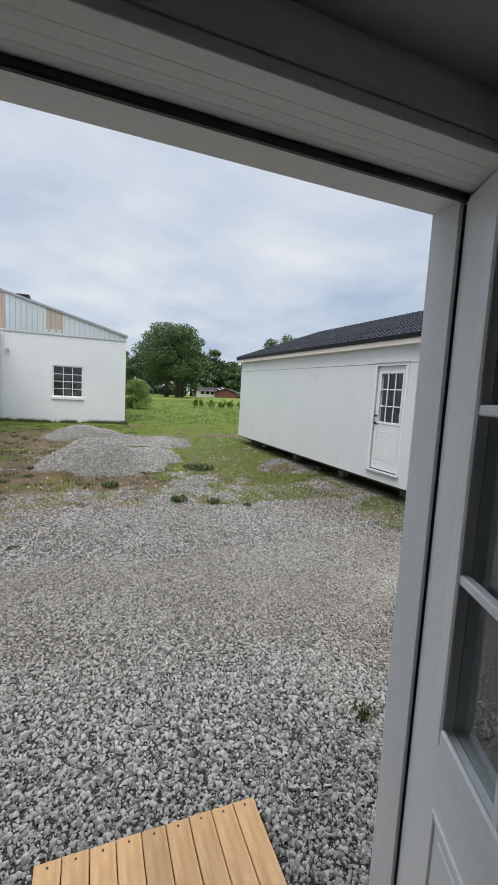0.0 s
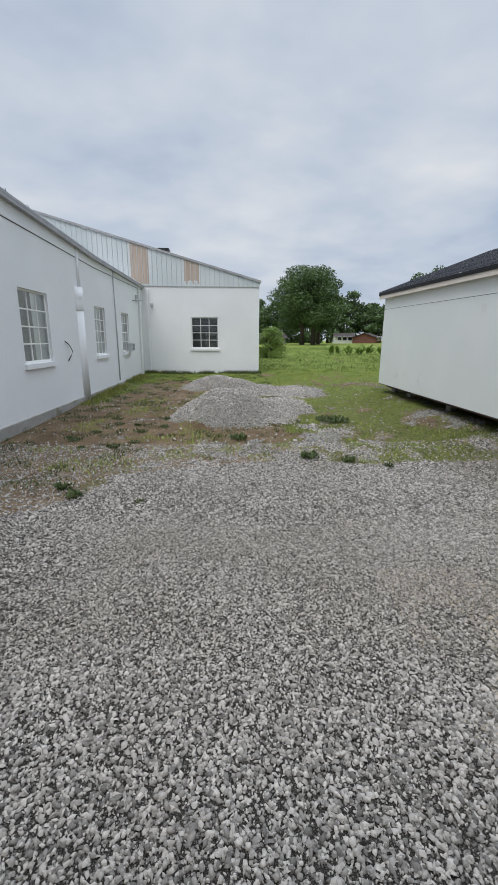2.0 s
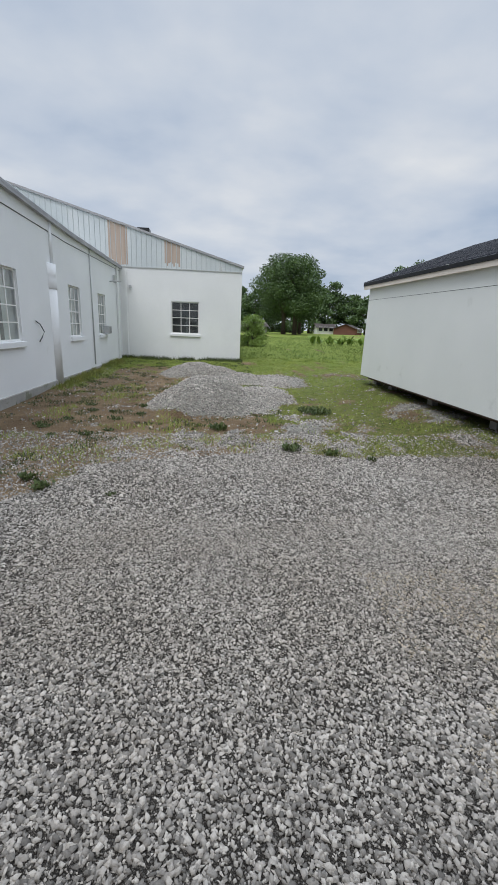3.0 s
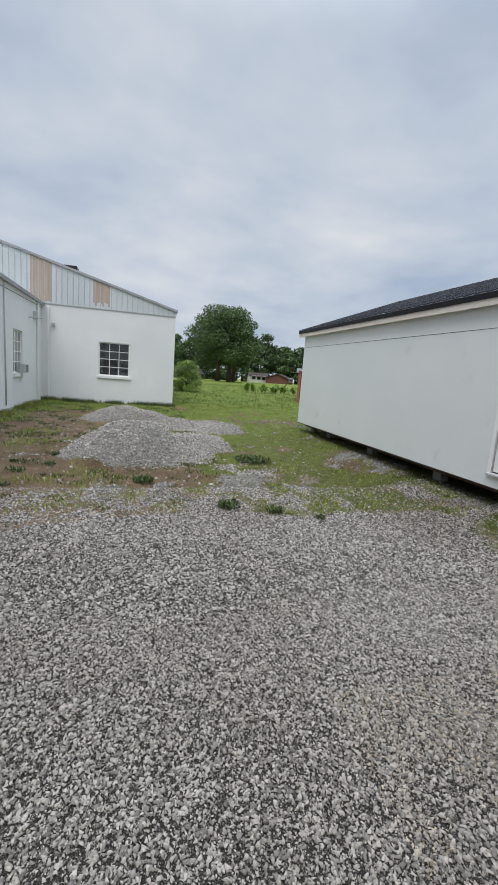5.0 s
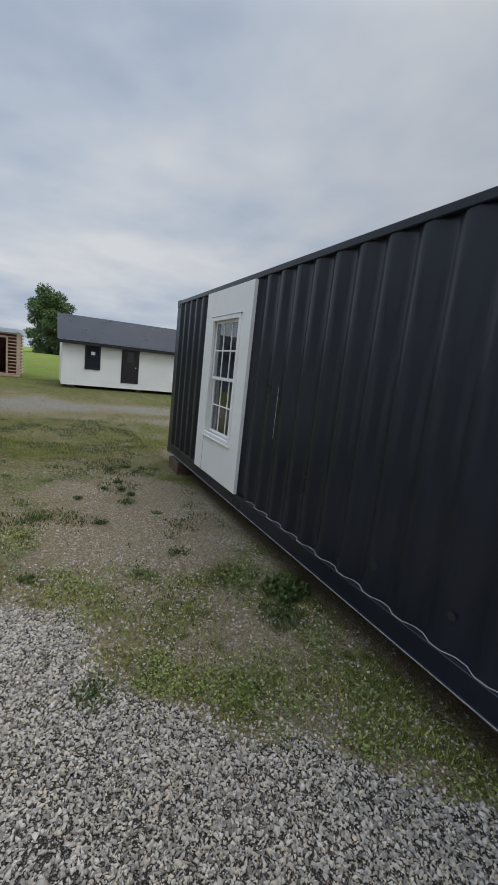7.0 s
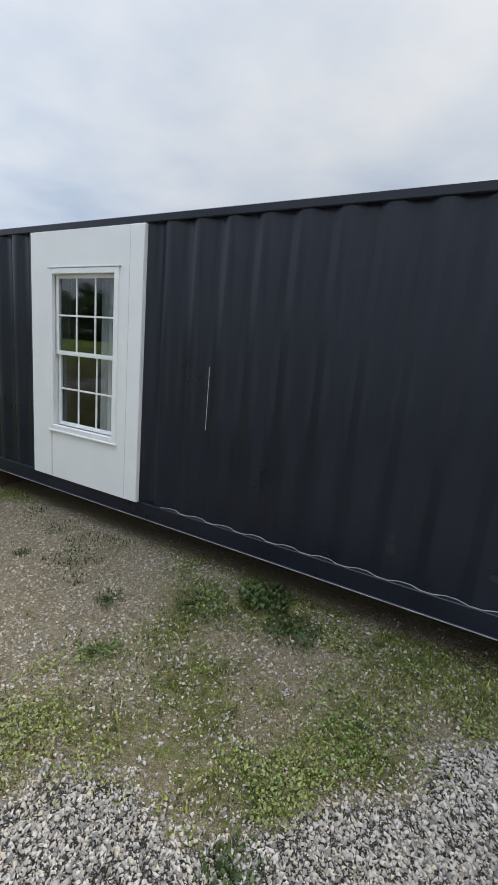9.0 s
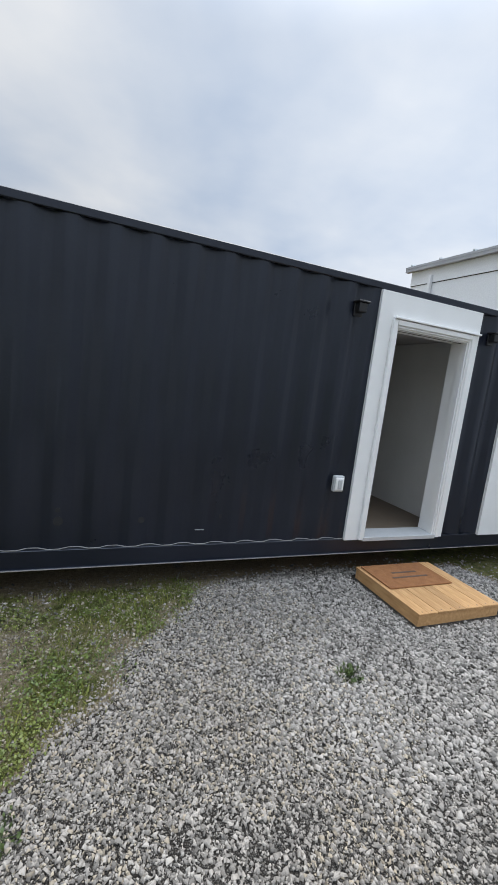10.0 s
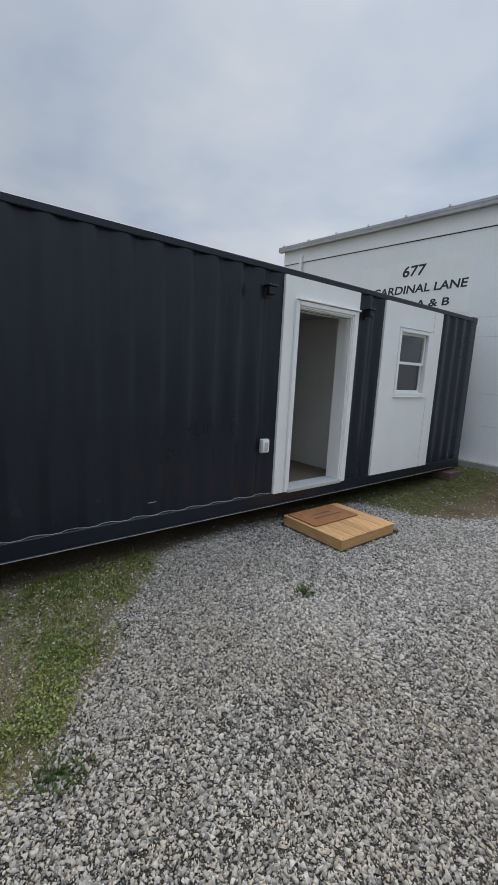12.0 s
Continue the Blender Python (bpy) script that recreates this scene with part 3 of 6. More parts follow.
stones("gravel", 87000, (-2.1, 2.3, -0.35, 2.7), 0.0055, 0.0160, 11, "loose crushed grey limestone gravel on the yard", coarse_here, coarse=True)
stones("gravel", 66000, (-4.2, -1.1, -0.35, 4.7), 0.0055, 0.0165, 16, "loose crushed grey limestone gravel on the yard", west_here)
stones("gravel", 322000, (-2.1, 5.2, -0.35, 4.7), 0.0042, 0.0138, 15, "finer crushed grey limestone gravel on the yard", fine_here, 0.07, STONEF)
stones("gravel", 140000, (-4.2, 5.4, 3.7, 7.6), 0.0058, 0.0185, 14, "loose crushed grey limestone gravel on the yard", north_side, 0.34)
stones("gravel", 46000, (-4.2, 5.6, 7.6, 17.0), 0.010, 0.027, 12, "crushed grey gravel spread and heaped beyond the yard", off_step, 0.10)


stones("gravel", 70000, (-2.2, 2.6, 8.4, 17.2), 0.010, 0.026, 18, "crushed grey gravel in low heaps", off_step, 0.0)


def pebbles_here(x, y):
    return off_step(x, y) & (fbm(x, y, 0.5, 1) > 0.34)


stones("gravel", 92000, (1.2, 8.0, -0.15, 3.2), 0.0030, 0.0115, 13, "fine pale pebbles strewn over earth and grass", pebbles_here, 0.75, STONEP)


def blades(name, n, box, hlo, hhi, w, seed, label, dens, material):
    rs = np.random.RandomState(seed)
    x, y = rs.uniform(box[0], box[1], n), rs.uniform(box[2], box[3], n)
    p = dens(x, y)
    ok = rs.rand(n) < p
    x, y, p = x[ok], y[ok], p[ok]
    n = len(x)
    h = (hlo + (hhi - hlo) * rs.rand(n) ** 1.7) * (0.5 + 0.6 * p)
    a, lean, b = rs.uniform(0, 6.283, n), rs.uniform(0.1, 0.9, n), rs.uniform(0, 6.283, n)
    z = ground_z(x, y) - 0.005
    ww = w * rs.uniform(0.6, 1.4, n)
    P = np.empty((n, 3, 3))
    P[:, 0] = np.stack([x - ww * np.cos(a), y - ww * np.sin(a), z], -1)
    P[:, 1] = np.stack([x + ww * np.cos(a), y + ww * np.sin(a), z], -1)
    P[:, 2] = np.stack([x + h * lean * np.cos(b), y + h * lean * np.sin(b), z + h], -1)
    me = fastmesh(name, P.reshape(-1, 3), np.arange(3 * n).reshape(-1, 3))
    me.materials.append(material)
    return tagged(new(name, me), label, "grass", kind="stuff")


def off_buildings(x, y):
    ok = ~((x > -3.8) & (x < 8.6) & (y < -0.25) & (y > -2.6))
    ok &= ~((x > 5.2) & (x < 8.0) & (y > 3.75) & (y < 13.3))
    return ok & ~((x < -4.3)) & ~((y > 21.4) & (x < 1.45))


def grass_near(x, y):
    g, gr = cover_of(x, y)
    p = gr * (0.10 + 0.9 * smooth(0.38, 0.66, fbm(x, y, 0.5, 5)))
    weedy = 0.75 * smooth(0.52, 0.64, fbm(x, y, 0.8, 0)) * (1 - g) * smooth(5.2, 6.5, y) * smooth(1.6, 0.6, x)
    sd = yard_distance(x, y)
    fringe = 0.9 * np.exp(-((sd + 0.26) / 0.26) ** 2) * smooth(1.8, 2.4, x) * (1 - smooth(3.0, 4.0, y)) * smooth(0.34, 0.50, fbm(x, y, 0.35, 2))
    return np.clip(np.maximum(np.maximum(p, weedy), fringe), 0, 1) * off_buildings(x, y)


blades("grass", 330000, (1.0, 10.5, -0.4, 7.0), 0.015, 0.060, 0.0045, 21, "short patchy green grass at the edge of the gravel", grass_near, GRASSM)
blades("grass", 230000, (-4.3, 14.0, 5.5, 24.0), 0.03, 0.11, 0.007, 22, "patchy grass between the buildings", grass_near, GRASSY)
def clover(n, box, seed):
    """Small round leaves in clumps, near flat, a few centimetres up."""
    rs = np.random.RandomState(seed)
    x, y = rs.uniform(box[0], box[1], n), rs.uniform(box[2], box[3], n)
    g, gr = cover_of(x, y)
    ok = rs.rand(n) < gr * smooth(0.48, 0.66, fbm(x, y, 0.42, 3)) * off_buildings(x, y) * 1.6
    x, y = x[ok], y[ok]
    n = len(x)
    s, z = rs.uniform(0.003, 0.0075, n), ground_z(x, y) + rs.uniform(0.006, 0.045, n)
    t = rs.normal(0, 0.45, (n, 2))
    V = np.empty((n, 6, 3))
    for i in range(6):
        c, d = math.cos(i * math.pi / 3), math.sin(i * math.pi / 3)
        V[:, i] = np.stack([x + s * c, y + s * d, z + s * (c * t[:, 0] + d * t[:, 1])], -1)
    me = fastmesh("clover", V.reshape(-1, 3), np.arange(6 * n).reshape(-1, 6))
    me.materials.append(CLOVERM)
    tagged(new("clover", me), "low green clover growing in clumps among the grass", "clover", kind="stuff")


CLOVERM = mat("clover_leaves", (0.066, 0.108, 0.016), (0.185, 0.195, 0.038), 1.5, 0.55, bump=0, island=0.35)
clover(330000, (1.0, 8.0, -0.2, 6.5), 31)
blades("grass", 110000, (9.0, 26.0, -8.0, 12.0), 0.03, 0.08, 0.010, 23, "thin grass of the open yard", grass_near, GRASSM)
blades("grass", 60000, (-2.0, 30.0, 22.0, 60.0), 0.06, 0.18, 0.025, 24, "mown green field grass", grass_near, FIELDM)


def tufts_on_earth(x, y):
    g, gr = cover_of(x, y)
    return (1 - g) * smooth(0.55, 0.64, fbm(x, y, 0.33, 3)) * off_buildings(x, y) * 0.9


blades("grass", 90000, (-4.3, 1.6, 5.2, 20.5), 0.02, 0.075, 0.008, 25, "dark weedy tufts on the bare earth", tufts_on_earth, WEEDM)


def tufts_in_grass(x, y):
    g, gr = cover_of(x, y)
    return (1 - g) * smooth(0.50, 0.60, fbm(x, y, 0.55, 3)) * (0.35 + 0.65 * smooth(3.5, 5.5, x)) * off_buildings(x, y) * 0.8


blades("grass", 170000, (1.5, 14.0, 0.0, 9.0), 0.015, 0.055, 0.008, 26, "dark weedy tufts in the thin grass", tufts_in_grass, WEEDM)


def along_walls(x, y):
    strip = np.exp(-((x + 4.15) / 0.28) ** 2) * smooth(11, 14, y) + np.exp(-((y - 21.25) / 0.30) ** 2)
    return np.clip(strip * smooth(0.36, 0.52, fbm(x, y, 0.6, 4)), 0, 1) * off_buildings(x, y)


blades("grass", 34000, (-4.3, -3.4, 5.5, 21.4), 0.05, 0.20, 0.008, 27, "long dark grass along the foot of the wall", along_walls, GRASSM)
blades("grass", 16000, (-4.3, 1.5, 20.6, 21.4), 0.05, 0.22, 0.009, 28, "long dark grass along the foot of the wall", along_walls, WEEDM)

# ---- the shipping container ----
CX0, CX1, CY, CZ0, CZ1 = -3.79, 8.46, -0.030, 0.22, 2.808   # ends, outer face, underside, top
CY1 = CY - 2.438
DOOR_P, WIN_E, WIN_W = (-0.54, 0.70), (5.41, 6.85), (-2.575, -1.09)   # white panels let into the side
PZ0, PZ1 = 0.395, 2.728
OPEN = (-0.425, 0.505, 0.40, 2.446)        # door opening
HOLE_E, HOLE_W = (5.715, 6.545, 0.925, 2.37), (-2.215, -1.48, 1.525, 2.385)
WALL_IN = -0.200                          # inner face of the lining


def corrugated(x0, x1, y, z0, z1):
    """Trapezoid corrugations, 278 mm pitch and 36 mm deep, with rounded feet; a 2 mm sheet closed behind."""
    bm = bmesh.new()
    prof, x = [], x0
    # flat, fillet, slope, fillet, inner flat, fillet, slope, fillet
    seq = ((0.052, 0.0), (0.020, -0.005), (0.048, -0.031), (0.020, -0.036), (0.050, -0.036), (0.020, -0.031), (0.048, -0.005), (0.020, 0.0))
    prof.append((x0, y))
    i = 0
    while x < x1:
        w, level = seq[i % 8]
        x = min(x + w, x1)
        prof.append((x, y + level))
        i += 1
    rows = [[bm.verts.new((px, py, z)) for px, py in prof] for z in (z0, z1)]
    back = [[bm.verts.new((px, py - 0.003, z)) for px, py in prof] for z in (z0, z1)]
    for i in range(len(prof) - 1):
        bm.faces.new((rows[0][i + 1], rows[0][i], rows[1][i], rows[1][i + 1])).smooth = True
        bm.faces.new((back[0][i], back[0][i + 1], back[1][i + 1], back[1][i]))
    return bm


def build_container():
    c = thing("shipping_container", (0, 0, 0), 0, "black corrugated steel shipping container cabin on timber blocks", "container")
    for a, b in ((CX0 + 0.16, WIN_W[0]), (WIN_W[1], DOOR_P[0]), (DOOR_P[1], WIN_E[0]), (WIN_E[1], CX1 - 0.16)):
        part("corrugated_panel", corrugated(a, b, CY, 0.40, 2.735), BLACK, c)
    # end walls and rear side
    for x, s in ((CX0 + 0.03, 1), (CX1 - 0.03, -1)):
        part("end_wall", boxes((x - 0.02, x + 0.02, CY1 + 0.1, CY - 0.1, 0.35, 2.72)), BLACK, c)
    part("rear_wall", boxes((CX0 + 0.1, CX1 - 0.1, CY1 + 0.02, CY1 + 0.05, 0.35, 2.72)), BLACK, c)
    part("roof", boxes((CX0 + 0.02, CX1 - 0.02, CY1 + 0.02, CY - 0.02, 2.745, 2.775)), BLACK, c)
    part("floor_deck", boxes((CX0 + 0.05, CX1 - 0.05, CY1 + 0.05, CY - 0.03, 0.33, 0.375)), WOODF, c)
    for y0, y1 in ((CY - 0.05, CY + 0.012), (CY1 - 0.012, CY1 + 0.05)):
        part("top_rail", boxes((CX0 + 0.17, CX1 - 0.17, y0, y1, 2.735, 2.795), bevel=0.006), BLACK, c)
        part("bottom_rail", boxes((CX0 + 0.17, CX1 - 0.17, y0 + 0.02, y1 - 0.004, 0.262, 0.40), (CX0 + 0.17, CX1 - 0.17, y0 - 0.02, y1 + 0.014, 0.255, 0.267), bevel=0.003), BLACK, c)
    # bare steel showing along the rail's worn edges
    part("worn_edge", boxes((CX0 + 0.3, CX1 - 0.3, CY + 0.0105, CY + 0.0285, 0.2575, 0.2635)), RUSTY, c, "bare worn steel edge of the bottom rail")
    # caulk bead that follows the corrugations
    x = DOOR_P[1]
    bead = [(x, CY + 0.004, 0.405)]
    while x < WIN_E[0] - 0.3:
        for w, d in ((0.072, 0.0), (0.068, -0.036), (0.070, -0.036), (0.068, 0.0)):
            x += w
            bead.append((x, CY + 0.004 + d, 0.405))
    part("caulk_bead", tube(bead, 0.005, 5), BEAD, c, "thin grey weld bead along the foot of the corrugations")
    for x in (CX0, CX1 - 0.16):
        for y in (CY1, CY - 0.16):
            part("corner_post", boxes((x + 0.004, x + 0.156, y + 0.004, y + 0.156, 0.31, 2.70), bevel=0.008), BLACK, c)
            for z in (CZ0, CZ1 - 0.113):
                bm = boxes((x - 0.003, x + 0.163, y - 0.003, y + 0.163, z, z + 0.118), bevel=0.012)
                part("corner_casting", bm, BLACK, c)
    for i in range(14):
        x = CX0 + 0.5 + i * 0.85
        part("cross_member", boxes((x, x + 0.05, CY1 + 0.06, CY - 0.06, 0.22, 0.33)), BLACK, c)
    # a narrow black seam and a bare scratch on the steel
    part("scratch", boxes((4.733, 4.737, CY - 0.001, CY + 0.0015, 1.17, 1.665)), GREYP, c, "thin pale scratch in the black paint")
    part("scratch", boxes((2.10, 2.18, CY - 0.001, CY + 0.0015, 0.525, 0.530)), GREYP, c, "thin pale scratch in the black paint")
    for x, z, r in ((3.22, 0.705, 0.018), (3.215, 0.62, 0.035), (2.93, 0.60, 0.03), (2.62, 0.62, 0.025), (1.95, 0.63, 0.02), (2.30, 0.66, 0.02)):
        part("scuff", tube([(x, CY - 0.036 if int(x * 10) % 2 else CY, z), (x, (CY - 0.036 if int(x * 10) % 2 else CY) + 0.0015, z)], r, 14), SCUFF, c, "dull grey scuff in the black paint")
    return c


BEAD = mat("dull_weld_bead", (0.16, 0.155, 0.15), (0.30, 0.295, 0.28), 14, 0.6, bump=0.2)
SCUFF = mat("scuffed_black_paint", (0.010, 0.011, 0.014), (0.022, 0.022, 0.024), 25, 0.6)
container = build_container()
part("lining", holed(CX0 + 0.12, CX1 - 0.12, WALL_IN, WALL_IN + 0.018, 0.38, 2.56, [OPEN, HOLE_E, HOLE_W]), LINING, container)
part("lining", boxes((-0.9, 4.9, CY1 + 0.08, CY1 + 0.10, 0.38, 2.56)), LINING, container)
# the side rooms' dimness is put into the colour of their linings
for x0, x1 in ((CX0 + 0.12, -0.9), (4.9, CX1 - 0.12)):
    part("lining", boxes((x0, x1, CY1 + 0.08, CY1 + 0.10, 0.38, 2.56)), ROOMSHADE, container, "lining of a side room, dimness put into its dark tone")
# unseen cross walls, added to keep light out of the side rooms
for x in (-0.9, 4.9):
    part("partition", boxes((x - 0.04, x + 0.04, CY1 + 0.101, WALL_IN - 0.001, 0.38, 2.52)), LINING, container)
part("lining", boxes((CX0 + 0.10, CX0 + 0.12, CY1 + 0.1, WALL_IN, 0.38, 2.56)), ROOMSHADE, container)
part("lining", boxes((CX1 - 0.12, CX1 - 0.10, CY1 + 0.1, WALL_IN, 0.38, 2.56)), ROOMSHADE, container)
tagged(part("ceiling", boxes((CX0 + 0.1, CX1 - 0.1, CY1 + 0.08, WALL_IN + 0.018, 2.525, 2.555)), DARKIN), "grey painted ceiling of the cabin", "ceiling", kind="structure")


def white_panel(px, hole, inside):
    """A smooth white sheet let into the container's side, with a hole for its opening."""
    p = part("white_panel", holed(px[0], px[1], CY - 0.07, 0.0, PZ0, PZ1, [hole]), TRIM, container, "smooth white painted panel")
    part("reveal", frame_of(hole[0], hole[1], WALL_IN - 0.002, CY - 0.066, hole[2], hole[3], 0.012, 0.001), inside, p)
    return p


# window reveals get the dark room tone in place of indoor shade
panel_door = white_panel(DOOR_P, OPEN, TRIM)
panel_e = white_panel(WIN_E, HOLE_E, ROOMSHADE)
panel_w = white_panel(WIN_W, HOLE_W, ROOMSHADE)
# battens, joints and drip caps as they run on each panel
part("edge_batten", boxes((5.412, 5.560, 0.0, 0.010, PZ0 + 0.004, PZ1 - 0.004), bevel=0.003), TRIM, panel_e)
part("joint", boxes((5.561, 5.567, -0.001, 0.003, PZ0 + 0.01, PZ1 - 0.01)), EAVE, panel_e, "open grey panel joint")
part("joint", boxes((6.562, 6.567, -0.001, 0.003, PZ0 + 0.01, 0.868)), EAVE, panel_e, "open grey panel joint")
part("joint", boxes((-2.335, -2.330, -0.001, 0.0025, PZ0 + 0.01, 1.46)), GREYP, panel_w)
part("joint", boxes((-2.335, -2.330, -0.001, 0.0025, 2.42, PZ1 - 0.01)), GREYP, panel_w)


def door_casing():
    t = 0.032
    part("casing", boxes((OPEN[1], OPEN[1] + 0.05, -0.001, t, PZ0 + 0.006, OPEN[3] + 0.05), bevel=0.006), TRIM, panel_door)
    part("casing", boxes((OPEN[0] - 0.05, OPEN[0], -0.001, t, PZ0 + 0.006, OPEN[3] + 0.05), bevel=0.006), TRIM, panel_door)
    part("casing", boxes((OPEN[0] + 0.001, OPEN[1] - 0.001, -0.001, t, OPEN[3], OPEN[3] + 0.05), bevel=0.006), TRIM, panel_door)
    part("drip_cap", boxes((OPEN[0] - 0.10, OPEN[1] + 0.04, 0.0, 0.045, OPEN[3] + 0.054, OPEN[3] + 0.072), bevel=0.003), TRIM, panel_door)
    # jambs with the stop and the black weatherstrip
    for x0, x1 in ((OPEN[0], OPEN[0] + 0.018), (OPEN[1] - 0.018, OPEN[1])):
        part("jamb", boxes((x0, x1, WALL_IN - 0.006, 0.018, OPEN[2] + 0.03, OPEN[3]), bevel=0.002), TRIM, panel_door)
    part("jamb", boxes((OPEN[0] + 0.018, OPEN[1] - 0.018, WALL_IN - 0.006, 0.018, OPEN[3] - 0.018, OPEN[3] - 0.001), bevel=0.002), TRIM, panel_door)
    part("door_stop", boxes((OPEN[1] - 0.031, OPEN[1] - 0.0175, -0.072, 0.0, OPEN[2] + 0.03, OPEN[3] - 0.018)), TRIM, panel_door)
    part("door_stop", boxes((OPEN[0] + 0.0175, OPEN[0] + 0.031, -0.072, 0.0, OPEN[2] + 0.03, OPEN[3] - 0.018)), TRIM, panel_door)
    part("door_stop", boxes((OPEN[0] + 0.031, OPEN[1] - 0.031, -0.072, 0.0, OPEN[3] - 0.031, OPEN[3] - 0.0175)), TRIM, panel_door)
    part("weatherstrip", boxes((OPEN[0] + 0.02, OPEN[1] - 0.02, -0.086, -0.0725, OPEN[3] - 0.034, OPEN[3] - 0.018), bevel=0.003), BLACKM, panel_door, "black foam weatherstrip")
    part("weatherstrip", boxes((OPEN[1] - 0.0215, OPEN[1] - 0.0175, -0.078, -0.0725, OPEN[2] + 0.03, OPEN[3] - 0.035), bevel=0.003), BLACKM, panel_door, "black foam weatherstrip")
    part("threshold", boxes((OPEN[0] + 0.002, OPEN[1] - 0.002, WALL_IN, 0.03, OPEN[2] - 0.012, OPEN[2] + 0.03), bevel=0.004), GREYP, panel_door, "grey aluminium threshold")
    # stepped moulding along the inner part of the head and the casing inside
    for y0, y1, d in ((-0.112, -0.0880, 0.019), (-0.142, -0.1145, 0.021), (-0.172, -0.1445, 0.0235), (-0.212, -0.1745, 0.026)):
        part("head_moulding", boxes((OPEN[0] + 0.02, OPEN[1] - 0.02, y0, y1, OPEN[3] - d, OPEN[3] - 0.0165), bevel=0.0012), TRIM, panel_door)
    part("inner_casing", boxes((OPEN[0] - 0.07, OPEN[1] + 0.07, WALL_IN - 0.010, WALL_IN - 0.0005, OPEN[3] + 0.001, OPEN[3] + 0.06), bevel=0.003), LINING, panel_door)
    for s in (-1, 1):
        x = OPEN[0] if s < 0 else OPEN[1]
        part("inner_casing", boxes((min(x, x + s * 0.07), max(x, x + s * 0.07), WALL_IN - 0.016, WALL_IN - 0.0005, 0.40, OPEN[3]), bevel=0.003), TRIM, panel_door)


door_casing()
DOOR_SWING = 66.0


def nine_lite_door(name, width, height, hinge, turn, label, mirror=1):
    """Leaf with its hinge at the origin, running to -x (times mirror); outer face at y = 0."""
    d = thing(name, hinge, turn, label, "door")
    m = mirror

    def bx(x0, x1, *r):
        return (min(-m * x0, -m * x1), max(-m * x0, -m * x1), *r)
    T = 0.044
    gx0, gx1 = width / 2 - 0.30, width / 2 + 0.30
    gz0, gz1 = height * 0.467, height * 0.467 + 0.95
    a = sorted((-m * gx0, -m * gx1))
    b = sorted((0, -m * width))
    part("leaf", holed(b[0], b[1], -T, 0, 0.0, height, [(a[0], a[1], gz0, gz1)]), WHITE, d)
    for y0, y1 in ((0.0, 0.011), (-T - 0.011, -T)):
        part("lite_frame", frame_of(a[0] - 0.028, a[1] + 0.028, y0, y1, gz0 - 0.028, gz1 + 0.028, 0.042, 0.004), TRIM, d)
    w, h = (a[1] - a[0]) / 3, (gz1 - gz0) / 3
    for i in range(3):
        for j in range(3):
            p = part("pane", boxes((a[0] + i * w + 0.002, a[0] + (i + 1) * w - 0.002, -T / 2 - 0.002, -T / 2 + 0.002, gz0 + j * h + 0.002, gz0 + (j + 1) * h - 0.002)), GLASS, d)
            p.visible_shadow = False
    for i in (1, 2):
        x = a[0] + i * w
        part("muntin", boxes((x - 0.010, x + 0.010, -0.014, 0.006, gz0, gz1), bevel=0.003), TRIM, d)
        z = gz0 + i * h
        part("muntin", boxes((a[0], a[1], -0.0145, 0.0055, z - 0.010, z + 0.010), bevel=0.003), TRIM, d)
    # two embossed panels below the glass
    for k in (0, 1):
        x0 = a[0] - 0.02 + k * (w * 1.5 + 0.03)
        x1 = x0 + w * 1.5 - 0.01
        part("panel_moulding", frame_of(x0, x1, -0.001, 0.005, height * 0.11, height * 0.38, 0.012, 0.002), TRIM, d)
        part("raised_panel", boxes((x0 + 0.035, x1 - 0.035, -0.001, 0.003, height * 0.11 + 0.035, height * 0.38 - 0.035), bevel=0.002), WHITE, d)
    kx = -m * (width - 0.065)
    for z, r in ((0.915, 0.027), (1.06, 0.024)):
        part("knob" if z < 1 else "deadbolt", tube([(kx, 0.0, z), (kx, 0.008, z), (kx, 0.009, z), (kx, 0.03, z), (kx, 0.034, z), (kx, 0.052, z), (kx, 0.062, z)], [r * 1.2, r * 1.2, 0.012, 0.012, r, r, r * 0.6], 14), BLACKM, d, "black metal")
    for z in (0.25, height / 2, height - 0.22):
        part("hinge", boxes((-0.012, 0.010, -T - 0.006, -T + 0.002, z - 0.05, z + 0.05), bevel=0.002), GREYP, d)
    part("sweep", boxes((b[0] + 0.004, b[1] - 0.004, -0.002, 0.004, 0.004, 0.022)), BLACKM, d)
    return d


nine_lite_door("door", 0.88, 1.985, (OPEN[1] - 0.021, -0.082, OPEN[2] + 0.032), DOOR_SWING, "white half-glazed nine-pane entrance door standing open inwards")


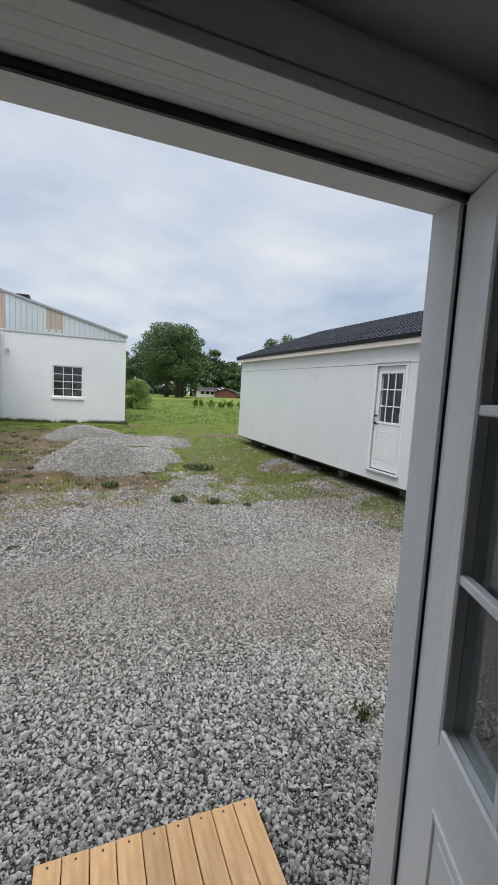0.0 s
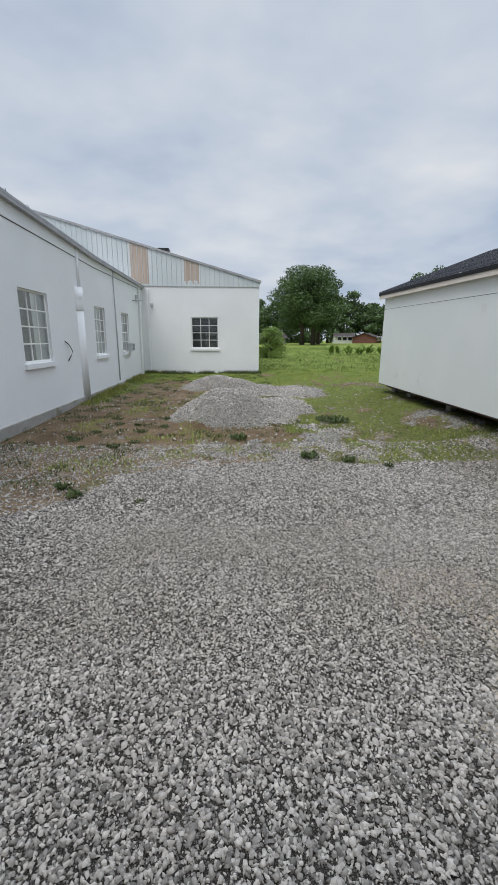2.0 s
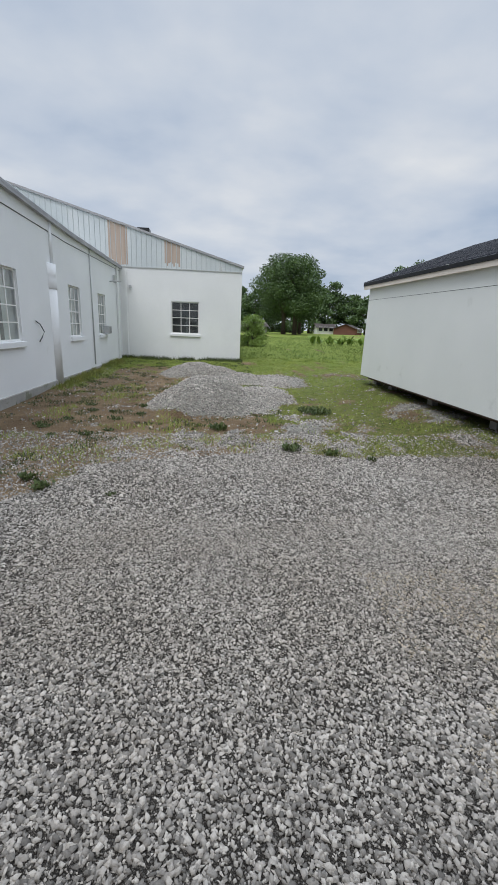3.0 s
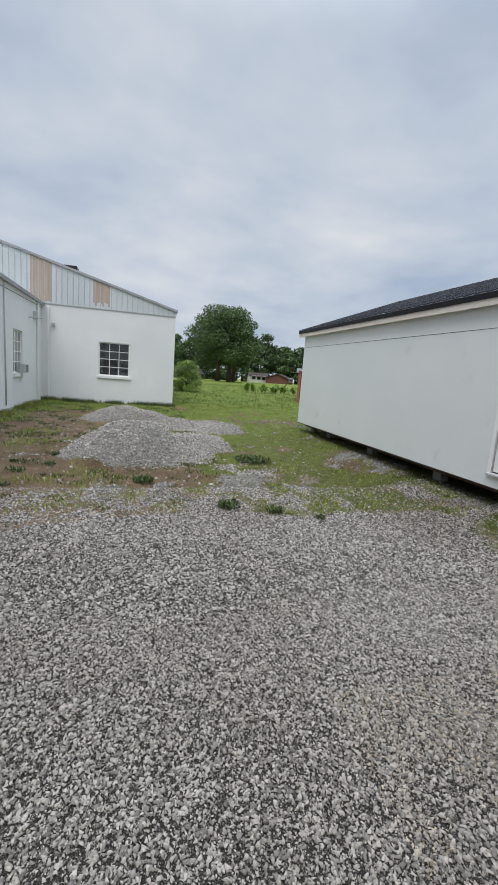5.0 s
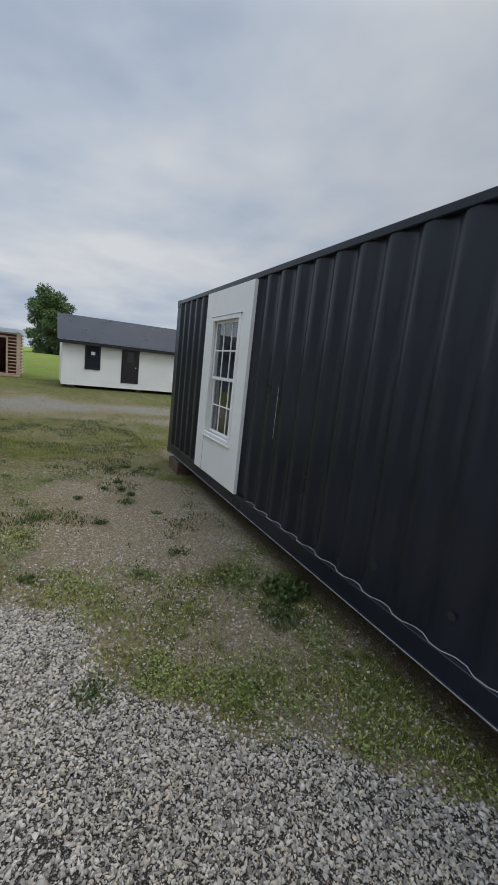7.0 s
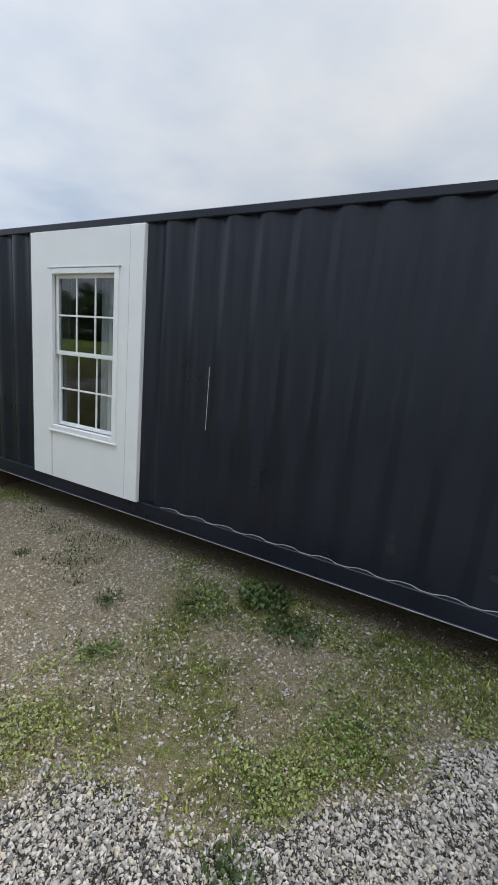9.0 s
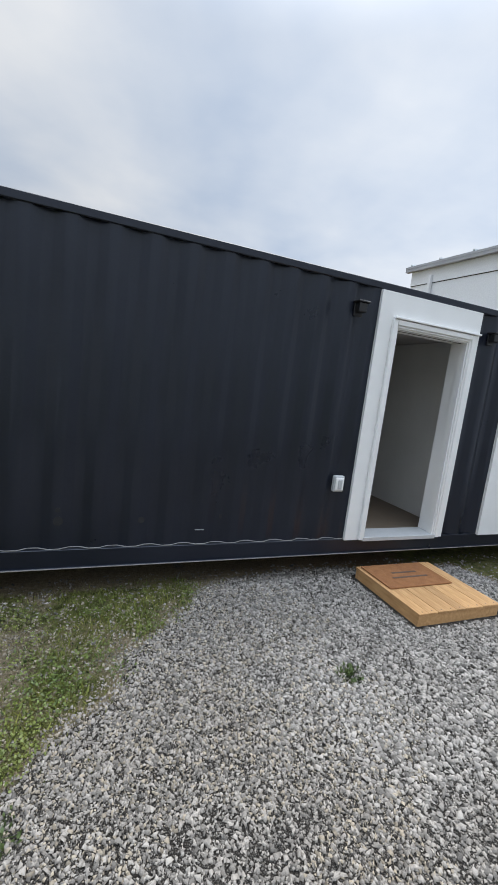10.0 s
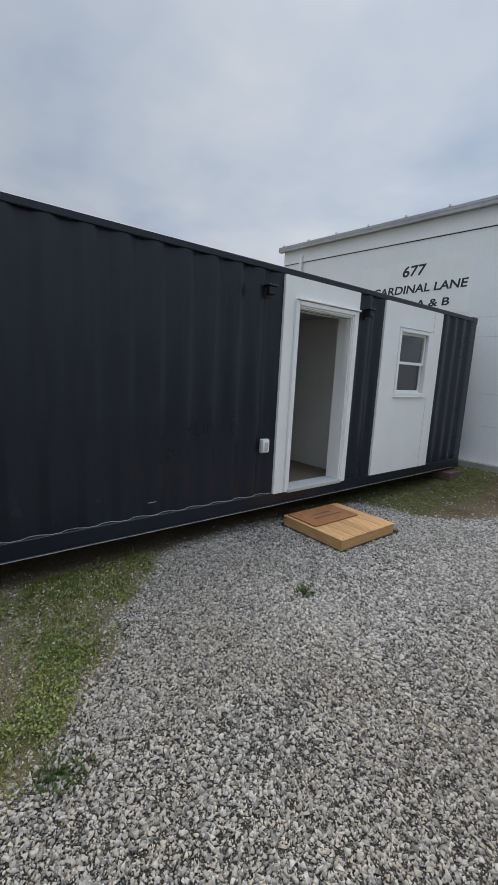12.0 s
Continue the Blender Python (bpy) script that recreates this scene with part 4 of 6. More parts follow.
def sash_window(hole, grid, parent_label, curtain=False):
    x0, x1, z0, z1 = hole
    w = thing("window", ((x0 + x1) / 2, 0, z0), 0, parent_label, "window")
    hw, H = (x1 - x0) / 2, z1 - z0
    part("window_frame", frame_of(-hw - 0.035, hw + 0.035, -0.02, 0.016, -0.035, H + 0.035, 0.05, 0.004), TRIM, w)
    part("sill", boxes((-hw - 0.05, hw + 0.05, 0.0, 0.022, -0.052, -0.034), bevel=0.003), TRIM, w)
    part("drip_cap", boxes((-hw - 0.055, hw + 0.045, 0.0, 0.020, H + 0.0355, H + 0.043), bevel=0.002), GREYP, w)
    mid = H * 0.5
    for k, (a, b, y, g) in enumerate(((mid - 0.02, H - 0.012, -0.03, grid), (0.012, mid + 0.02, -0.055, grid))):
        s = part("upper_sash" if k == 0 else "lower_sash", frame_of(-hw + 0.012, hw - 0.012, y - 0.025, y, a, b, 0.036, 0.003), TRIM, w)
        nx, nz = g
        gw, gh = (2 * hw - 0.096) / nx, (b - a - 0.072) / nz
        for i in range(nx):
            for j in range(nz):
                p = part("pane", boxes((-hw + 0.048 + i * gw + 0.001, -hw + 0.048 + (i + 1) * gw - 0.001, y - 0.014, y - 0.010, a + 0.036 + j * gh + 0.001, a + 0.036 + (j + 1) * gh - 0.001)), GLASS, s)
                p.visible_shadow = False
        for i in range(1, nx):
            x = -hw + 0.048 + i * gw
            part("muntin", boxes((x - 0.008, x + 0.008, y - 0.020, y - 0.004, a + 0.034, b - 0.034), bevel=0.002), TRIM, s)
        for j in range(1, nz):
            z = a + 0.036 + j * gh
            part("muntin", boxes((-hw + 0.046, hw - 0.046, y - 0.0205, y - 0.0045, z - 0.008, z + 0.008), bevel=0.002), TRIM, s)
    return w


sash_window(HOLE_E, (3, 2), "tall white double-hung window with grilles in both sashes")
sash_window(HOLE_W, (1, 1), "small white single-hung window without grilles")


def curtain(x0, x1, z0, z1, y):
    bm = bmesh.new()
    n = 28
    lo, hi = [], []
    for i in range(n + 1):
        x = x0 + (x1 - x0) * i / n
        yy = y + 0.018 * math.sin(i * 1.5) + 0.008 * math.sin(i * 0.7)
        lo.append(bm.verts.new((x, yy, z0))); hi.append(bm.verts.new((x, yy, z1)))
    for i in range(n):
        bm.faces.new((lo[i], lo[i + 1], hi[i + 1], hi[i])).smooth = True
    bmesh.ops.solidify(bm, geom=bm.faces[:], thickness=0.003)
    tagged(part("curtain", bm, CURTAIN), "sheer white curtain hanging beside the window", "curtain")


curtain(5.80, 6.02, 0.945, 2.35, -0.125)


def wall_lamp(x, z):
    l = thing("wall_lamp", (x, CY - 0.01, z), 0, "small black outdoor wall lamp with a flat hood", "lamp", "wall lamps by the openings")
    part("back_plate", boxes((-0.045, 0.045, 0.0, 0.018, -0.06, 0.05), bevel=0.004), BLACKM, l)
    part("hood", boxes((-0.06, 0.06, 0.0, 0.10, 0.05, 0.066), bevel=0.004), BLACKM, l)
    part("body", boxes((-0.04, 0.04, 0.018, 0.085, -0.03, 0.05), bevel=0.006), BLACKM, l)


wall_lamp(0.91, 2.52)
wall_lamp(-0.74, 2.50)

outlet = thing("outlet_box", (0.865, CY + 0.0, 0.955), 0, "grey weatherproof electrical outlet box on the black steel", "outlet")
part("box", boxes((-0.055, 0.055, 0.0, 0.045, -0.075, 0.075), bevel=0.008), GREYP, outlet)
part("cover", boxes((-0.045, 0.045, 0.045, 0.056, -0.062, 0.062), bevel=0.006), TRIM, outlet)
part("flap", boxes((-0.022, 0.022, 0.056, 0.066, -0.045, 0.045), bevel=0.005), GREYP, outlet)


def timber_block(x, y, dx, dy, z0, z1, turn=0.0):
    b = part("timber_block", boxes((-dx / 2, dx / 2, -dy / 2, dy / 2, 0, z1 - z0), bevel=0.008), OAKB)
    b.matrix_world = pose(x, y, z0, 0, 0, turn)
    return tagged(b, "old dark timber block propping the container", "block", "container blocks")


for bx, by, dx, dy in ((7.92, -0.42, 0.52, 0.84), (-3.45, -0.28, 0.45, 0.8), (2.3, -1.3, 0.4, 1.2), (7.95, -2.1, 0.6, 0.7), (-3.4, -2.1, 0.5, 0.7)):
    timber_block(bx, by, dx, dy, gz(bx, by) - 0.03, 0.20 if abs(bx) > 3 else 0.22)


def doorstep():
    s = thing("doorstep", (0.04, 0.42, gz(0.04, 0.42) - 0.012), 0, "low new pine plank doorstep lying on the gravel", "step")
    x0, x1, y0, y1, h = -0.46, 0.46, -0.42, 0.42, 0.125
    for y in (y0, y1 - 0.038):
        part("frame_board", boxes((x0, x1, y, y + 0.038, 0, h - 0.022), bevel=0.003), PINE, s)
    for x in (x0, x1 - 0.038):
        part("frame_board", boxes((x, x + 0.038, y0 + 0.038, y1 - 0.038, 0, h - 0.022), bevel=0.003), PINE, s)
    n, x = 9, x0 - 0.006
    w = (x1 - x0 + 0.012) / n
    me = None
    for i in range(n):
        if me is None:
            ob = part("plank", boxes((0.002, w - 0.002, y0 - 0.006, y1 + 0.006, 0, 0.022), bevel=0.003), PINE, s)
            me = ob.data
        else:
            ob = new("plank", me); ob.parent = s
        ob.location = (x + i * w, 0, h - 0.022 + 0.0015 * math.sin(i * 2.3))
    for i in range(n):
        for y in (y0 + 0.02, y1 - 0.02):
            part("screw", tube([(x + (i + 0.5) * w, y, h - 0.001), (x + (i + 0.5) * w, y, h + 0.002)], 0.005, 8), BLACKM, s)
    m = thing("doormat", (0.10, 0.24, s.location.z + h + 0.003), 0, "rectangular brown coir doormat lying on the wooden step", "doormat")
    part("coir_surface", boxes((-0.37, 0.37, -0.22, 0.22, 0, 0.012), bevel=0.004), MATB, m)
    for i, (a, b, y) in enumerate(((-0.22, 0.20, 0.05), (-0.16, 0.14, -0.04))):
        part("worn_print", boxes((a, b, y - 0.012, y + 0.012, 0.0115, 0.0135)), OAKB, m, "dark worn bars of unreadable print")


doorstep()


# ---- the white lean-to shed ----
DRIP = mat("black_drip_metal", (0.006, 0.006, 0.008), (0.010, 0.010, 0.012), 8, 0.5, bump=0.03, spec=0.2)


SHED = pose(5.08, 3.70, 0.46, 0.80, 0, 1.75)


def build_shed():
    # local frame: corner at the origin, x across the short side, y along the long side
    s = thing("lean_to_shed", (0, 0, 0), 0, "long white panelled shed with charcoal single-slope metal roof on blocks", "shed")
    s.matrix_world = SHED
    W, L, H0, SL = 3.0, 9.69, 2.69, 0.374
    H1 = H0 + SL * W
    dy0, dy1, dz0, dz1 = 1.57, 2.35, 0.20, 2.22

    # long west wall with the door's opening: a slab along y
    bm = holed(0, L, 0.0, 0.09, 0.0, H0, [(dy0, dy1, dz0, dz1)])
    for v in bm.verts:
        v.co = Vector((v.co.y, v.co.x, v.co.z))
    bmesh.ops.reverse_faces(bm, faces=bm.faces[:])
    part("wall", bm, SHEDW, s)
    part("wall", prism([(0.09, 0), (W, 0), (W, H1), (0.09, H0 + SL * 0.09)], 0.0, 0.09), SHEDW, s)
    part("wall", prism([(0.09, 0), (W, 0), (W, H1), (0.09, H0 + SL * 0.09)], L - 0.09, L), SHEDW, s)
    part("wall", boxes((W - 0.09, W, 0.09, L - 0.09, 0, H1)), SHEDW, s)
    # the lap seam: a shadow line in a near-black strip, thin lip above
    zs = 2.27
    part("seam_lip", boxes((-0.007, 0.0, 0.25, dy0 - 0.07, zs, zs + 0.006), bevel=0.001), SHEDW, s)
    part("seam_lip", boxes((-0.007, 0.0, dy1 + 0.07, L - 0.02, zs, zs + 0.006), bevel=0.001), SHEDW, s)
    part("seam_gap", boxes((-0.002, 0.001, 0.25, dy0 - 0.07, zs - 0.007, zs)), DARKGAP, s)
    part("seam_gap", boxes((-0.002, 0.001, dy1 + 0.07, L - 0.02, zs - 0.007, zs)), DARKGAP, s)
    part("seam_gap", boxes((0.10, W - 0.04, -0.002, 0.001, zs - 0.008, zs)), DARKGAP, s)
    part("seam_lip", boxes((0.10, W - 0.04, -0.007, 0.0, zs, zs + 0.006), bevel=0.001), SHEDW, s)
    # open grooves in the end wall's upper boarding, their shade put into dark strips
    rs = random.Random(5)
    x = 0.35
    while x < W - 0.1:
        top = H0 + SL * x - 0.06
        ln = (0.25 + 0.25 * rs.random()) * (1.7 if x > 1.6 else 1.0)
        part("groove", boxes((x, x + 0.008, -0.003, 0.001, max(zs + 0.03, top - ln), top)), DARKGAP, s)
        x += 0.30
    # roof: sheet, ribs, fascia, drip edge
    ov_w, ov_e, ov_s = 0.13, 0.31, 0.20
    def roof_z(x):
        return H0 + 0.10 + SL * x
    part("roof", prism([(-ov_w, roof_z(-ov_w)), (W + ov_e, roof_z(W + ov_e)), (W + ov_e, roof_z(W + ov_e) + 0.025), (-ov_w, roof_z(-ov_w) + 0.025)], -ov_s, L + ov_s), ROOFM, s)
    roof = s.children[-1]
    n = int((L + 2 * ov_s) / 0.229)
    rib = prism([(-ov_w - 0.004, roof_z(-ov_w) + 0.0255), (W + ov_e, roof_z(W + ov_e) + 0.0255), (W + ov_e, roof_z(W + ov_e) + 0.046), (-ov_w - 0.004, roof_z(-ov_w) + 0.046)], -0.016, 0.016)
    first = part("rib", rib, ROOFM, roof)
    first.location = (0, -ov_s + 0.03, 0)
    for i in range(1, n + 1):
        r = new("rib", first.data); r.parent = roof
        r.location = (0, -ov_s + 0.03 + i * 0.229, 0)
    part("fascia", boxes((-ov_w + 0.01, -ov_w + 0.035, -ov_s + 0.02, L + ov_s - 0.02, roof_z(-ov_w) - 0.17, roof_z(-ov_w) - 0.004), bevel=0.003), RAWP, s, "bare primed fascia board")
    part("fascia", boxes((-ov_w + 0.036, -0.001, -ov_s + 0.03, L + ov_s - 0.03, roof_z(-ov_w) - 0.15, roof_z(-ov_w) - 0.125)), RAWP, s, "bare soffit board")
    part("fascia_joint", boxes((-ov_w - 0.006, -ov_w + 0.014, 5.35, 5.47, roof_z(-ov_w) - 0.05, roof_z(-ov_w) + 0.03)), TRIM, s)
    part("drip_edge", boxes((-ov_w - 0.012, -ov_w + 0.009, -ov_s, L + ov_s, roof_z(-ov_w) - 0.066, roof_z(-ov_w) + 0.02), bevel=0.003), DRIP, s, "black metal drip edge")
    rake = [(-ov_w + 0.01, roof_z(-ov_w + 0.01) - 0.115), (W + ov_e - 0.01, roof_z(W + ov_e - 0.01) - 0.135), (W + ov_e - 0.01, roof_z(W + ov_e - 0.01) - 0.004), (-ov_w + 0.01, roof_z(-ov_w + 0.01) - 0.004)]
    part("rake_board", prism(rake, -ov_s, -ov_s + 0.03), RAWP, s, "bare primed rake board")
    part("rake_board", prism(rake, L + ov_s - 0.03, L + ov_s), WHITE, s)
    rk = [(0.0, roof_z(0.0) - 0.085), (W, roof_z(W) - 0.085), (W, roof_z(W) - 0.03), (0.0, roof_z(0.0) - 0.03)]
    part("soffit", prism(rk, -ov_s + 0.031, 0.0), RAWP, s)
    part("fascia", boxes((W + ov_e - 0.03, W + ov_e - 0.008, -ov_s + 0.031, L + ov_s - 0.031, roof_z(W + ov_e) - 0.13, roof_z(W + ov_e) - 0.012)), WHITE, s)
    # skids and floor
    part("floor_deck", boxes((0.02, W - 0.02, 0.02, L - 0.02, -0.02, 0.05)), OAKB, s)
    for x in (0.26, W - 0.36):
        part("skid", boxes((x, x + 0.10, 0.05, L - 0.05, -0.12, -0.02)), OAKB, s)
    # door surround
    part("door_frame", boxes((-0.022, 0.10, dy0 - 0.055, dy0, dz0 - 0.03, dz1 + 0.055), bevel=0.003), TRIM, s)
    part("door_frame", boxes((-0.022, 0.10, dy1, dy1 + 0.055, dz0 - 0.03, dz1 + 0.055), bevel=0.003), TRIM, s)
    part("door_frame", boxes((-0.022, 0.10, dy0, dy1, dz1, dz1 + 0.055), bevel=0.003), TRIM, s)
    part("drip_cap", boxes((-0.04, 0.0, dy0 - 0.07, dy1 + 0.07, dz1 + 0.056, dz1 + 0.07)), GREYP, s)
    part("door_sill", boxes((-0.05, 0.12, dy0 - 0.05, dy1 + 0.05, dz0 - 0.032, dz0 - 0.001), bevel=0.003), GREYP, s)
    part("inner_back", boxes((0.9, 0.93, dy0 - 0.6, dy1 + 0.6, 0.05, H0 - 0.1)), DARKIN, s)
    return s


shed = build_shed()
_M = SHED @ pose(0.03, 1.575, 0.203)
shed_door = nine_lite_door("door", 0.77, 2.012, (0, 0, 0), 0, "white half-glazed nine-pane door, shut, in the long shed wall", mirror=-1)
shed_door.matrix_world = _M @ pose(0, 0, 0, 0, 0, 90)
for (u, v) in ((0.62, 0.42), (0.62, 1.9), (0.52, 3.9), (0.52, 6.2), (0.52, 8.4), (0.52, 9.5), (2.83, 0.14), (2.83, 3.2), (2.83, 6.3), (2.83, 9.5)):
    p = SHED @ Vector((u, v, -0.122))
    z0 = gz(p.x, p.y) - 0.03
    b = part("concrete_block", boxes((-0.08, 0.08, -0.12, 0.12, 0, p.z - z0), bevel=0.006), CONC)
    b.matrix_world = pose(p.x, p.y, z0, 0, 0, 1.75 + 8 * math.sin(v * 3))
    tagged(b, "rough grey concrete block under the shed", "block", "blocks under the shed")


# ---- the large white building ----
XW, YG = -4.34, 21.45


def steel_window(parent, place, turn, w, h, cols, rows, sill=True):
    """Old steel window: local x across, y outward, z up from the bottom of the opening."""
    win = new("window"); win.parent = parent
    win.matrix_world = pose(*place, 0, 0, turn)
    part("window_frame", frame_of(-w / 2, w / 2, -0.10, -0.05, 0, h, 0.045, 0.003), TRIM, win)
    gw, gh = (w - 0.09) / cols, (h - 0.09) / rows
    for i in range(cols):
        for j in range(rows):
            p = part("pane", boxes((-w / 2 + 0.046 + i * gw, -w / 2 + 0.044 + (i + 1) * gw, -0.078, -0.074, 0.046 + j * gh, 0.044 + (j + 1) * gh)), GLASS, win)
            p.visible_shadow = False
    for i in range(1, cols):
        x = -w / 2 + 0.045 + i * gw
        part("glazing_bar", boxes((x - 0.014, x + 0.014, -0.09, -0.058, 0.045, h - 0.045)), TRIM, win)
    for j in range(1, rows):
        z = 0.045 + j * gh
        part("glazing_bar", boxes((-w / 2 + 0.045, w / 2 - 0.045, -0.0905, -0.0575, z - 0.014, z + 0.014)), TRIM, win)
    if sill:
        part("sill", boxes((-w / 2 - 0.06, w / 2 + 0.06, -0.11, 0.06, -0.13, -0.005), bevel=0.008), BLOCKW, win)
    # added sheet behind the glass; its dark tone stands for the unlit room
    part("blind", boxes((-w / 2, w / 2, -0.42, -0.40, -0.02, h + 0.02)), ROOMSHADE, win)
    return win


def build_workshop():
    b = thing("workshop_building", (0, 0, 0), 0, "white painted block workshop with long wing and metal gable", "building")
    wins = ((9.85, 1.40, 1.40, 1.55), (14.55, 1.15, 1.42, 1.53), (17.92, 1.15, 1.44, 1.52))
    YM = 14.2

    def top(y):
        return max(5.02 - 0.0304 * (y + 5.55), 4.42)

    def drop(y):
        return 0.41 - 0.24 * min(max((y - 8) / 13, 0), 1)
    bm = holed(-5.55, YG, -0.25, 0.0, -0.4, 3.8, [(y - w / 2, y + w / 2, z, z + h) for y, w, z, h in wins])
    for v in bm.verts:
        v.co = Vector((XW + v.co.y, v.co.x, v.co.z))
    bmesh.ops.recalc_face_normals(bm, faces=bm.faces[:])
    part("wall", bm, BLOCKW, b)
    # upper band, following the falling eave, with the seam under it
    def band(y0, y1, xo, xi, zl, zh, m, name, label=""):
        q = bmesh.new()
        P = [(xi, y0, zl(y0)), (xo, y0, zl(y0)), (xo, y0, zh(y0)), (xi, y0, zh(y0)), (xi, y1, zl(y1)), (xo, y1, zl(y1)), (xo, y1, zh(y1)), (xi, y1, zh(y1))]
        v = [q.verts.new(p) for p in P]
        for f in ((0, 1, 2, 3), (7, 6, 5, 4), (1, 0, 4, 5), (2, 1, 5, 6), (3, 2, 6, 7), (0, 3, 7, 4)):
            q.faces.new([v[i] for i in f])
        bmesh.ops.recalc_face_normals(q, faces=q.faces[:])
        return part(name, q, m, b, label)
    for ya, yb in ((-5.55, 8.0), (8.0, YM), (YM, YG)):
        band(ya, yb, XW, XW - 0.25, lambda y: 3.8, lambda y: top(y) - drop(y) - 0.015, BLOCKW, "wall")
        band(ya, yb, XW + 0.022, XW - 0.25, lambda y: top(y) - drop(y), lambda y: top(y) - 0.02, BLOCKW, "upper_band")
        band(ya, yb, XW + 0.004, XW - 0.2, lambda y: top(y) - drop(y) - 0.015, lambda y: top(y) - drop(y), DARKGAP, "seam")
        e = ya - (0.13 if ya < 0 else 0)
        band(e, yb, XW + 0.13, XW - 0.12, lambda y: top(y) - 0.02, lambda y: top(y) + 0.03, EAVE, "eave_trim", "weathered grey metal eave trim")
        band(e, yb - 0.01, XW + 0.125, XW + 0.025, lambda y: top(y) - 0.09, lambda y: top(y) - 0.021, EAVE, "gutter")
    # roof of the wing, low slope, with standing ribs along its edge
    q = bmesh.new()
    v = [q.verts.new(p) for p in ((XW + 0.13, -5.68, top(-5.68) + 0.036), (XW + 0.13, YM, top(YM) + 0.036), (XW + 0.13, YG, top(YG) + 0.036),
                                  (-12.0, YG, top(YG) + 0.25), (-12.0, YM, top(YM) + 0.25), (-12.0, -5.68, top(-5.68) + 0.25))]
    q.faces.new((v[0], v[1], v[4], v[5])); q.faces.new((v[1], v[2], v[3], v[4]))
    bmesh.ops.solidify(q, geom=q.faces[:], thickness=0.03)
    part("roof", q, GALV, b)
    for i in range(30):
        y = -5.5 + i * 0.9
        part("roof_rib", boxes((XW - 1.5, XW + 0.132, y - 0.02, y + 0.02, top(y) + 0.04, top(y) + 0.075)), GALV, b)
    # south end of the wing, with a strip of bare block by the corner
    part("wall", boxes((-12.0, XW - 0.25, -5.55, -5.30, -0.4, 4.9)), BLOCKW, b)
    part("corner_strip", boxes((XW - 0.27, XW - 0.02, -5.575, -5.551, 4.05, 4.62)), CONC, b)
    for y, w, z, h in wins:
        steel_window(b, (XW, y, z), -90, w, h, 3, 4)
    # concrete foot of the wall
    part("plinth", boxes((XW - 0.1, XW + 0.035, 3.0, YG, -0.3, 0.27), bevel=0.01), CONC, b)
    part("plinth", boxes((XW - 0.1, XW + 0.10, -5.5, 2.99, -0.3, 0.285), bevel=0.01), CONC, b)
    # rounded flue against the wall, with a tin collar
    part("flue", tube([(XW - 0.16, 12.65, gz(XW + .1, 12.7) - 0.05), (XW - 0.16, 12.65, 1.5), (XW - 0.16, 12.65, 3.05)], 0.275, 28), BLOCKW, b, "white painted round flue let into the wall")
    part("flue_collar", tube([(XW - 0.16, 12.65, 2.70), (XW - 0.16, 12.65, 2.72), (XW - 0.16, 12.65, 2.95), (XW - 0.16, 12.65, 2.99), (XW - 0.16, 12.65, 3.03), (XW - 0.16, 12.65, 3.34)], [0.28, 0.292, 0.292, 0.283, 0.292, 0.292], 28), BLOCKW, b)
    part("flue_pipe", tube([(XW + 0.02, 12.72, 3.36), (XW + 0.02, 12.72, 4.4)], 0.05, 10), BLOCKW, b)
    part("conduit", tube([(XW + 0.03, 16.45, 0.38), (XW + 0.03, 16.4, 4.45)], 0.022, 8), GREYP, b, "thin grey conduit")
    part("downspout", boxes((XW + 0.01, XW + 0.09, 20.55, 20.63, 0.3, 4.35), bevel=0.01), BLOCKW, b)
    part("downspout", boxes((XW + 0.01, XW + 0.09, -4.92, -4.83, 2.0, 4.75), bevel=0.01), BLOCKW, b)
    part("downspout", boxes((XW + 0.25, XW + 0.33, YG - 0.10, YG - 0.02, 0.3, 4.3), bevel=0.01), BLOCKW, b)
    part("pipe", tube([(XW + 0.012, 0.95, 0.34), (XW + 0.012, 0.91, 2.1)], 0.011, 8), BLOCKW, b, "thin white painted pipe")
    part("pipe_foot", tube([(XW + 0.012, 0.955, 0.36), (XW + 0.05, 0.955, 0.315), (XW + 0.12, 0.955, 0.31)], 0.024, 8), TRIM, b)
    part("meter_box", boxes((XW + 0.0, XW + 0.14, 20.0, 20.25, 3.6, 3.9), bevel=0.02), GREYP, b)
    part("bracket_arm", tube([(XW, 19.4, 3.58), (XW + 0.22, 19.35, 3.6), (XW + 0.5, 19.3, 3.58)], 0.022, 8), GREYP, b)
    part("floodlight", boxes((XW + 0.42, XW + 0.54, YG - 0.14, YG, 3.50, 3.64), bevel=0.015), GREYP, b)
    part("loose_wire", tube([(XW + 0.01, 11.35, 1.86), (XW + 0.05, 11.5, 1.78), (XW + 0.09, 11.62, 1.6), (XW + 0.06, 11.55, 1.48), (XW + 0.02, 11.45, 1.35)], 0.012, 6), BLACKM, b, "loose black wire")
    # back wing: wall with the metal gable above
    zt = 4.45
    gx0, gx1 = -13.0, 1.40
    part("wall", holed(gx0, gx1, YG, YG + 0.25, -0.2, zt, [(-1.97, -0.63, 1.52, 3.01)]), BLOCKW, b)
    bm = boxes((gx1 - 0.25, gx1, YG + 0.25, YG + 16, -0.2, zt + 0.2))
    part("wall", bm, BLOCKW, b)
    steel_window(b, (-1.30, YG, 1.52), 180, 1.34, 1.49, 3, 4)
    part("seam", boxes((XW + 0.02, gx1 - 0.02, YG - 0.03, YG + 0.1, zt - 0.025, zt + 0.01)), GREYP, b)
    SLP = 0.280
    def rz(x):
        return 4.72 + SLP * (1.40 - x)
